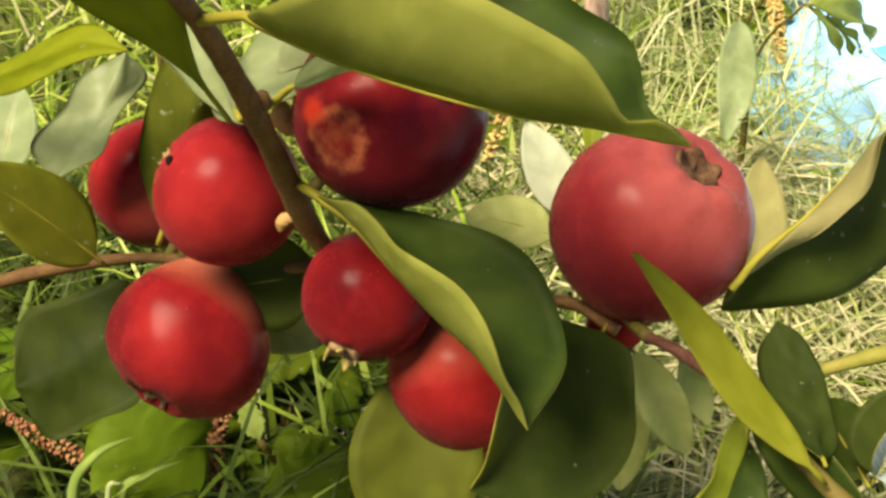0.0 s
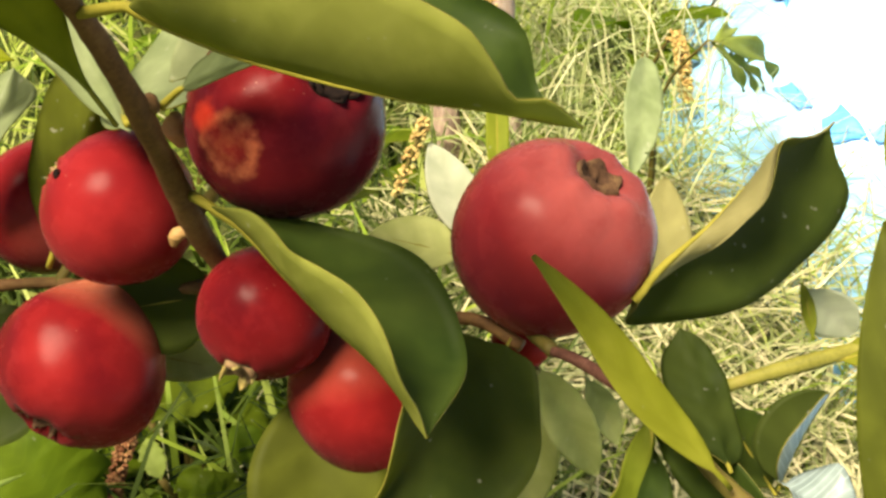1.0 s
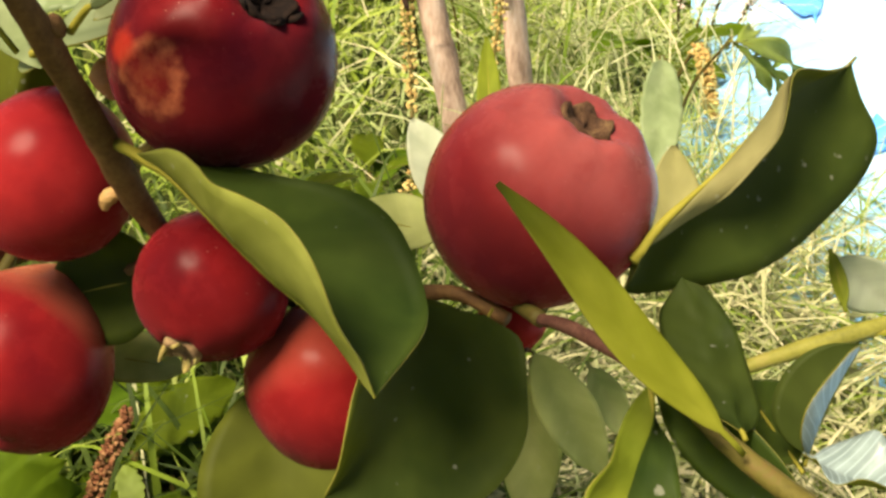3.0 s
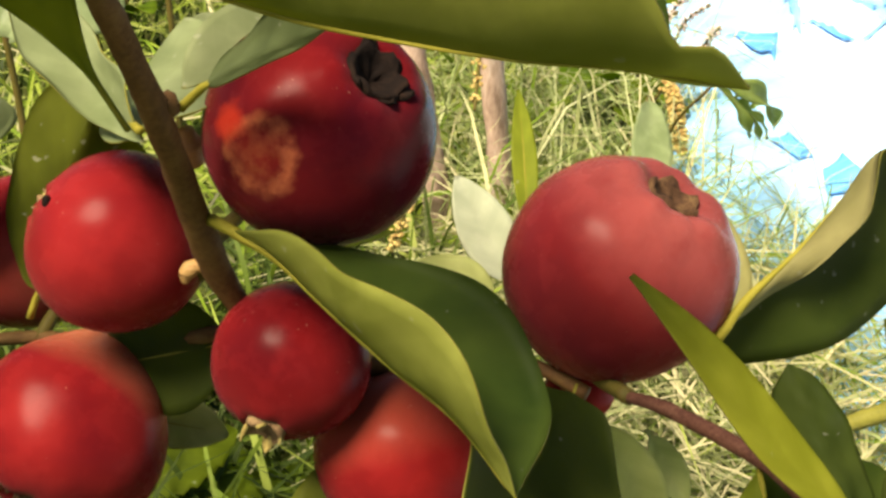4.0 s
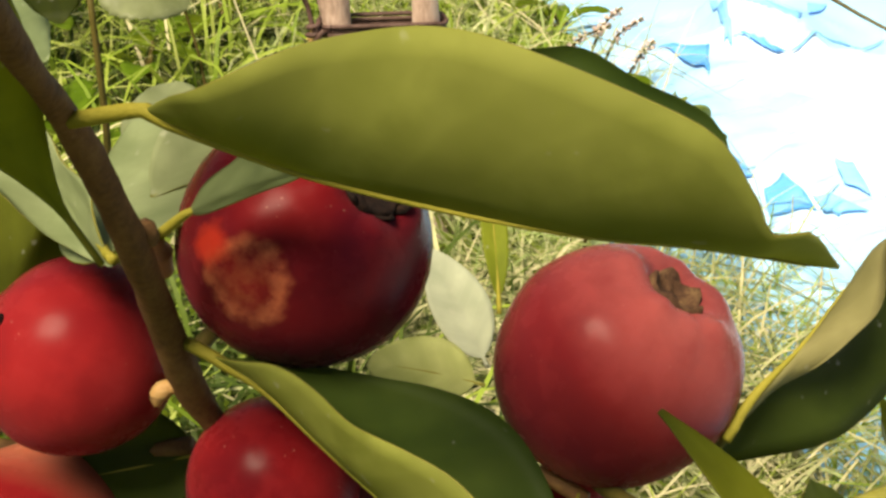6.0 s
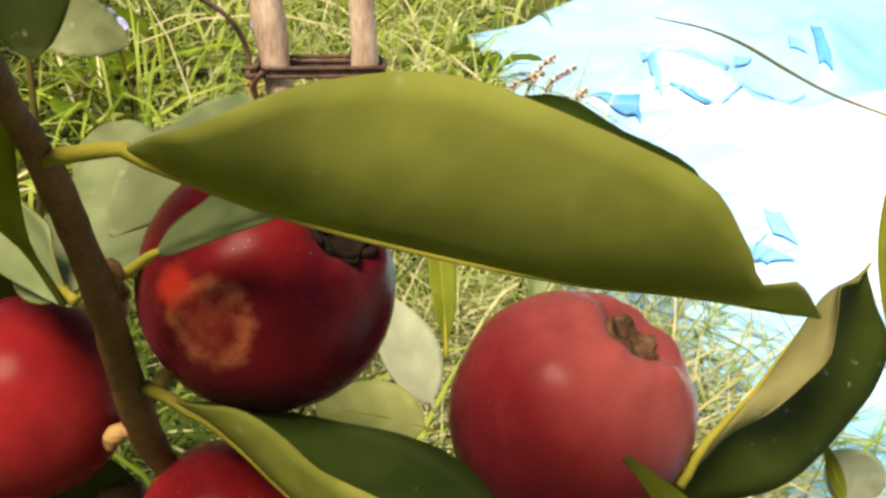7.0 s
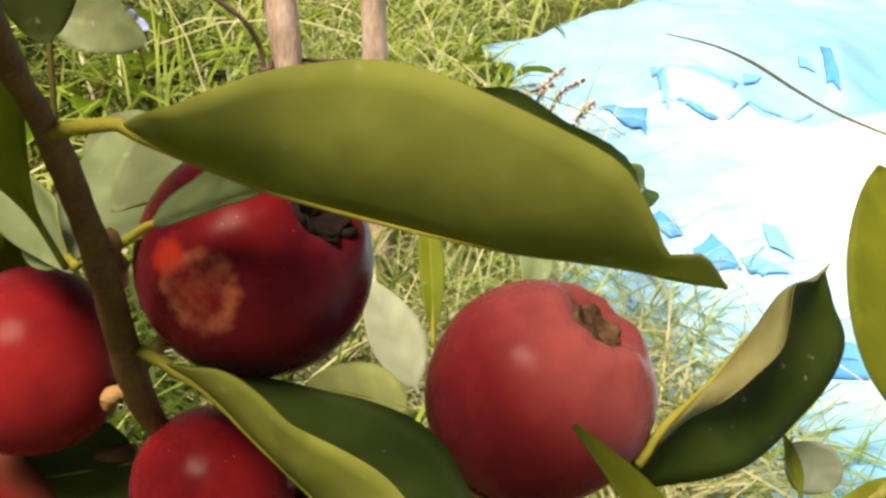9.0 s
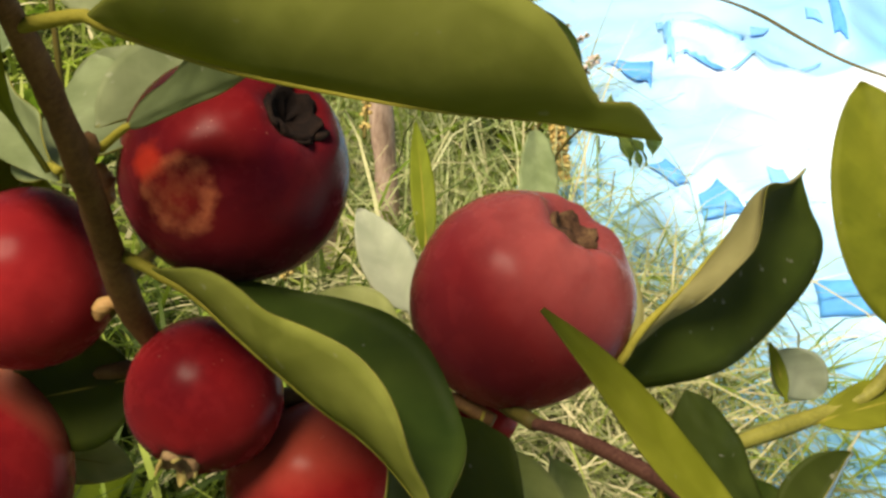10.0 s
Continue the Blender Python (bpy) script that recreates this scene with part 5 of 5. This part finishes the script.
def long_stem(points, label):
    s = empty("dry_reed", points[0], label, "reed")
    stick("stalk", points, [0.0004, 0.0011, 0.0009, 0.0004], GREEN_BARK, s, "", 6, 0.05, 0.0)


long_stem([(0.2566, 0.6502, 0.0350), (0.2738, 0.6257, 0.0370), (0.2796, 0.5890, 0.0400), (0.2844, 0.5463, 0.0400), (0.2952, 0.5239, 0.0370), (0.3105, 0.5033, 0.0350), (0.345, 0.470, 0.03)], "long green-brown grass stem fallen across the tarp")


def dayflower(at, seed, label):
    rng = random.Random(seed)
    d = empty("flower", at, label, "flower", "small blue flowers")
    top = Vector(at)
    stick("stalk", [Vector((at[0] + 0.01, at[1], 0)), (top + Vector((at[0] + 0.01, at[1], 0))) / 2 + Vector((0.003, 0, 0)), top], [0.0007, 0.0006], GREEN_BARK, d, "", 5, 0, 0, 4)
    for k in range(4):
        az = k * math.pi / 2 + rng.uniform(-0.3, 0.3)
        leaf(d, top, top + Vector((math.cos(az), -0.35, math.sin(az))) * 0.007, (0, -1, 0.2), 0.0065, skins=(PETAL, PETAL), stalk=0.05, nu=8, nv=2, rib=False, name="petal")


dayflower((-0.0312, 0.5246, 0.0684), 1, "small pale blue wild flower")
dayflower((0.0303, 0.5326, 0.0650), 2, "small pale blue wild flower")


def big_weed(foot, base, tip, width, label, skins=None, teeth=(0.05, 9), wave=0.07, face=(0.1, -0.8, 0.6)):
    w = empty("weed", foot, label, "weed", "broad-leaved weeds")
    stick("stalk", [Vector(foot), (Vector(foot) + Vector(base)) / 2 + Vector((0.004, 0.002, 0)), Vector(base)], [0.0014, 0.001], GREEN_BARK, w, "", 6, 0, 0, 5)
    leaf(w, base, tip, face, width, skins=skins or (LEAF_PALE, LEAF_PALE), wave=wave, nu=44, nv=5, bow=0.08, stalk=0.05, teeth=teeth, rib=0.25)
    return w


big_weed((-0.0932, 0.3352, 0.0000), (-0.0935, 0.3546, 0.1221), (-0.0580, 0.3433, 0.1059), 0.042, "large pale weed leaf with a toothed edge")
big_weed((-0.0575, 0.3729, 0.0000), (-0.0511, 0.3888, 0.1116), (-0.0231, 0.3844, 0.1053), 0.020, "pale rounded weed leaf in tall grass")
big_weed((0.0986, 0.3532, 0.0000), (0.0923, 0.3537, 0.0763), (0.0834, 0.3162, 0.0524), 0.013, "dull green hanging weed leaf at the tarp's edge", (LEAF_PALE, LEAF_PALE))
LOW = dict(skins=(WEED, WEED), face=(0.1, -0.5, 0.85))
big_weed((-0.0596, 0.1968, 0.0000), (-0.0578, 0.1955, 0.0282), (-0.0790, 0.2080, 0.0534), 0.029, "broad bright green weed leaf with a lobed margin", teeth=(0.13, 4.5), wave=0.14, **LOW)
big_weed((-0.0583, 0.2359, 0.0000), (-0.0507, 0.2373, 0.0286), (-0.0280, 0.2528, 0.0358), 0.014, "bright yellow-green weed leaf below the fruit", teeth=(0.10, 7), **LOW)
big_weed((-0.0180, 0.2083, 0.0000), (-0.0199, 0.2083, 0.0270), (-0.0428, 0.1968, 0.0300), 0.017, "bright green lobed weed leaf low in the grass", teeth=(0.16, 5), wave=0.16, **LOW)
big_weed((-0.0170, 0.1966, 0.0000), (-0.0193, 0.1966, 0.0260), (-0.0400, 0.2110, 0.0350), 0.016, "bright green lobed weed leaf low in the grass", teeth=(0.16, 5), wave=0.14, **LOW)
big_weed((-0.0215, 0.2210, 0.0000), (-0.0225, 0.2210, 0.0280), (-0.0293, 0.2279, 0.0350), 0.0095, "rounded green weed leaf beside seed stalks", teeth=(0.06, 6), **LOW)
big_weed((-0.0451, 0.2162, 0.0000), (-0.0451, 0.2152, 0.0300), (-0.0491, 0.2229, 0.0360), 0.0062, "small toothed bright green weed leaf", teeth=(0.14, 6), skins=(WEED_PALE, WEED_PALE))


def grass_blade(points, width, label):
    """One broad curved blade with a crease along its middle."""
    g = empty("grass_tuft", (points[0][0], points[0][1], 0), label, "grass", "pale curved grass blades")
    line = spline([Vector(p) for p in points], 8)
    verts, faces, n = [], [], len(line)
    for k, c in enumerate(line):
        q = k / (n - 1)
        d = (line[min(k + 1, n - 1)] - line[max(k - 1, 0)]).normalized()
        out = d.cross(Vector((0.1, -0.6, 0.8))).normalized()
        w = 0.5 * width * (1 - q ** 2.2) + 0.00008
        up = out.cross(d) * 0.0002
        verts += [c - out * w + up, c, c + out * w + up, c - up]
    for k in range(n - 1):
        for j in range(4):
            a, b = k * 4 + j, k * 4 + (j + 1) % 4
            faces.append((a, b, b + 4, a + 4))
    mesh_ob("blade", verts, faces, [GRASS_PALE if width < 0.0022 else WEED_PALE], g)


grass_blade([(-0.0850, 0.1830, 0.0000), (-0.0793, 0.1814, 0.0450), (-0.0720, 0.1799, 0.0600), (-0.0644, 0.1851, 0.0610)], 0.0030, "broad pale green grass blade arching over a weed")
grass_blade([(-0.0740, 0.1850, 0.0000), (-0.0690, 0.1814, 0.0450), (-0.0625, 0.1820, 0.0525), (-0.0547, 0.1834, 0.0555)], 0.0023, "pale green grass blade arching over a weed")
grass_blade([(-0.0760, 0.1830, 0.0000), (-0.0712, 0.1805, 0.0470), (-0.0680, 0.1810, 0.0515)], 0.0016, "short pale green grass blade beside a weed")
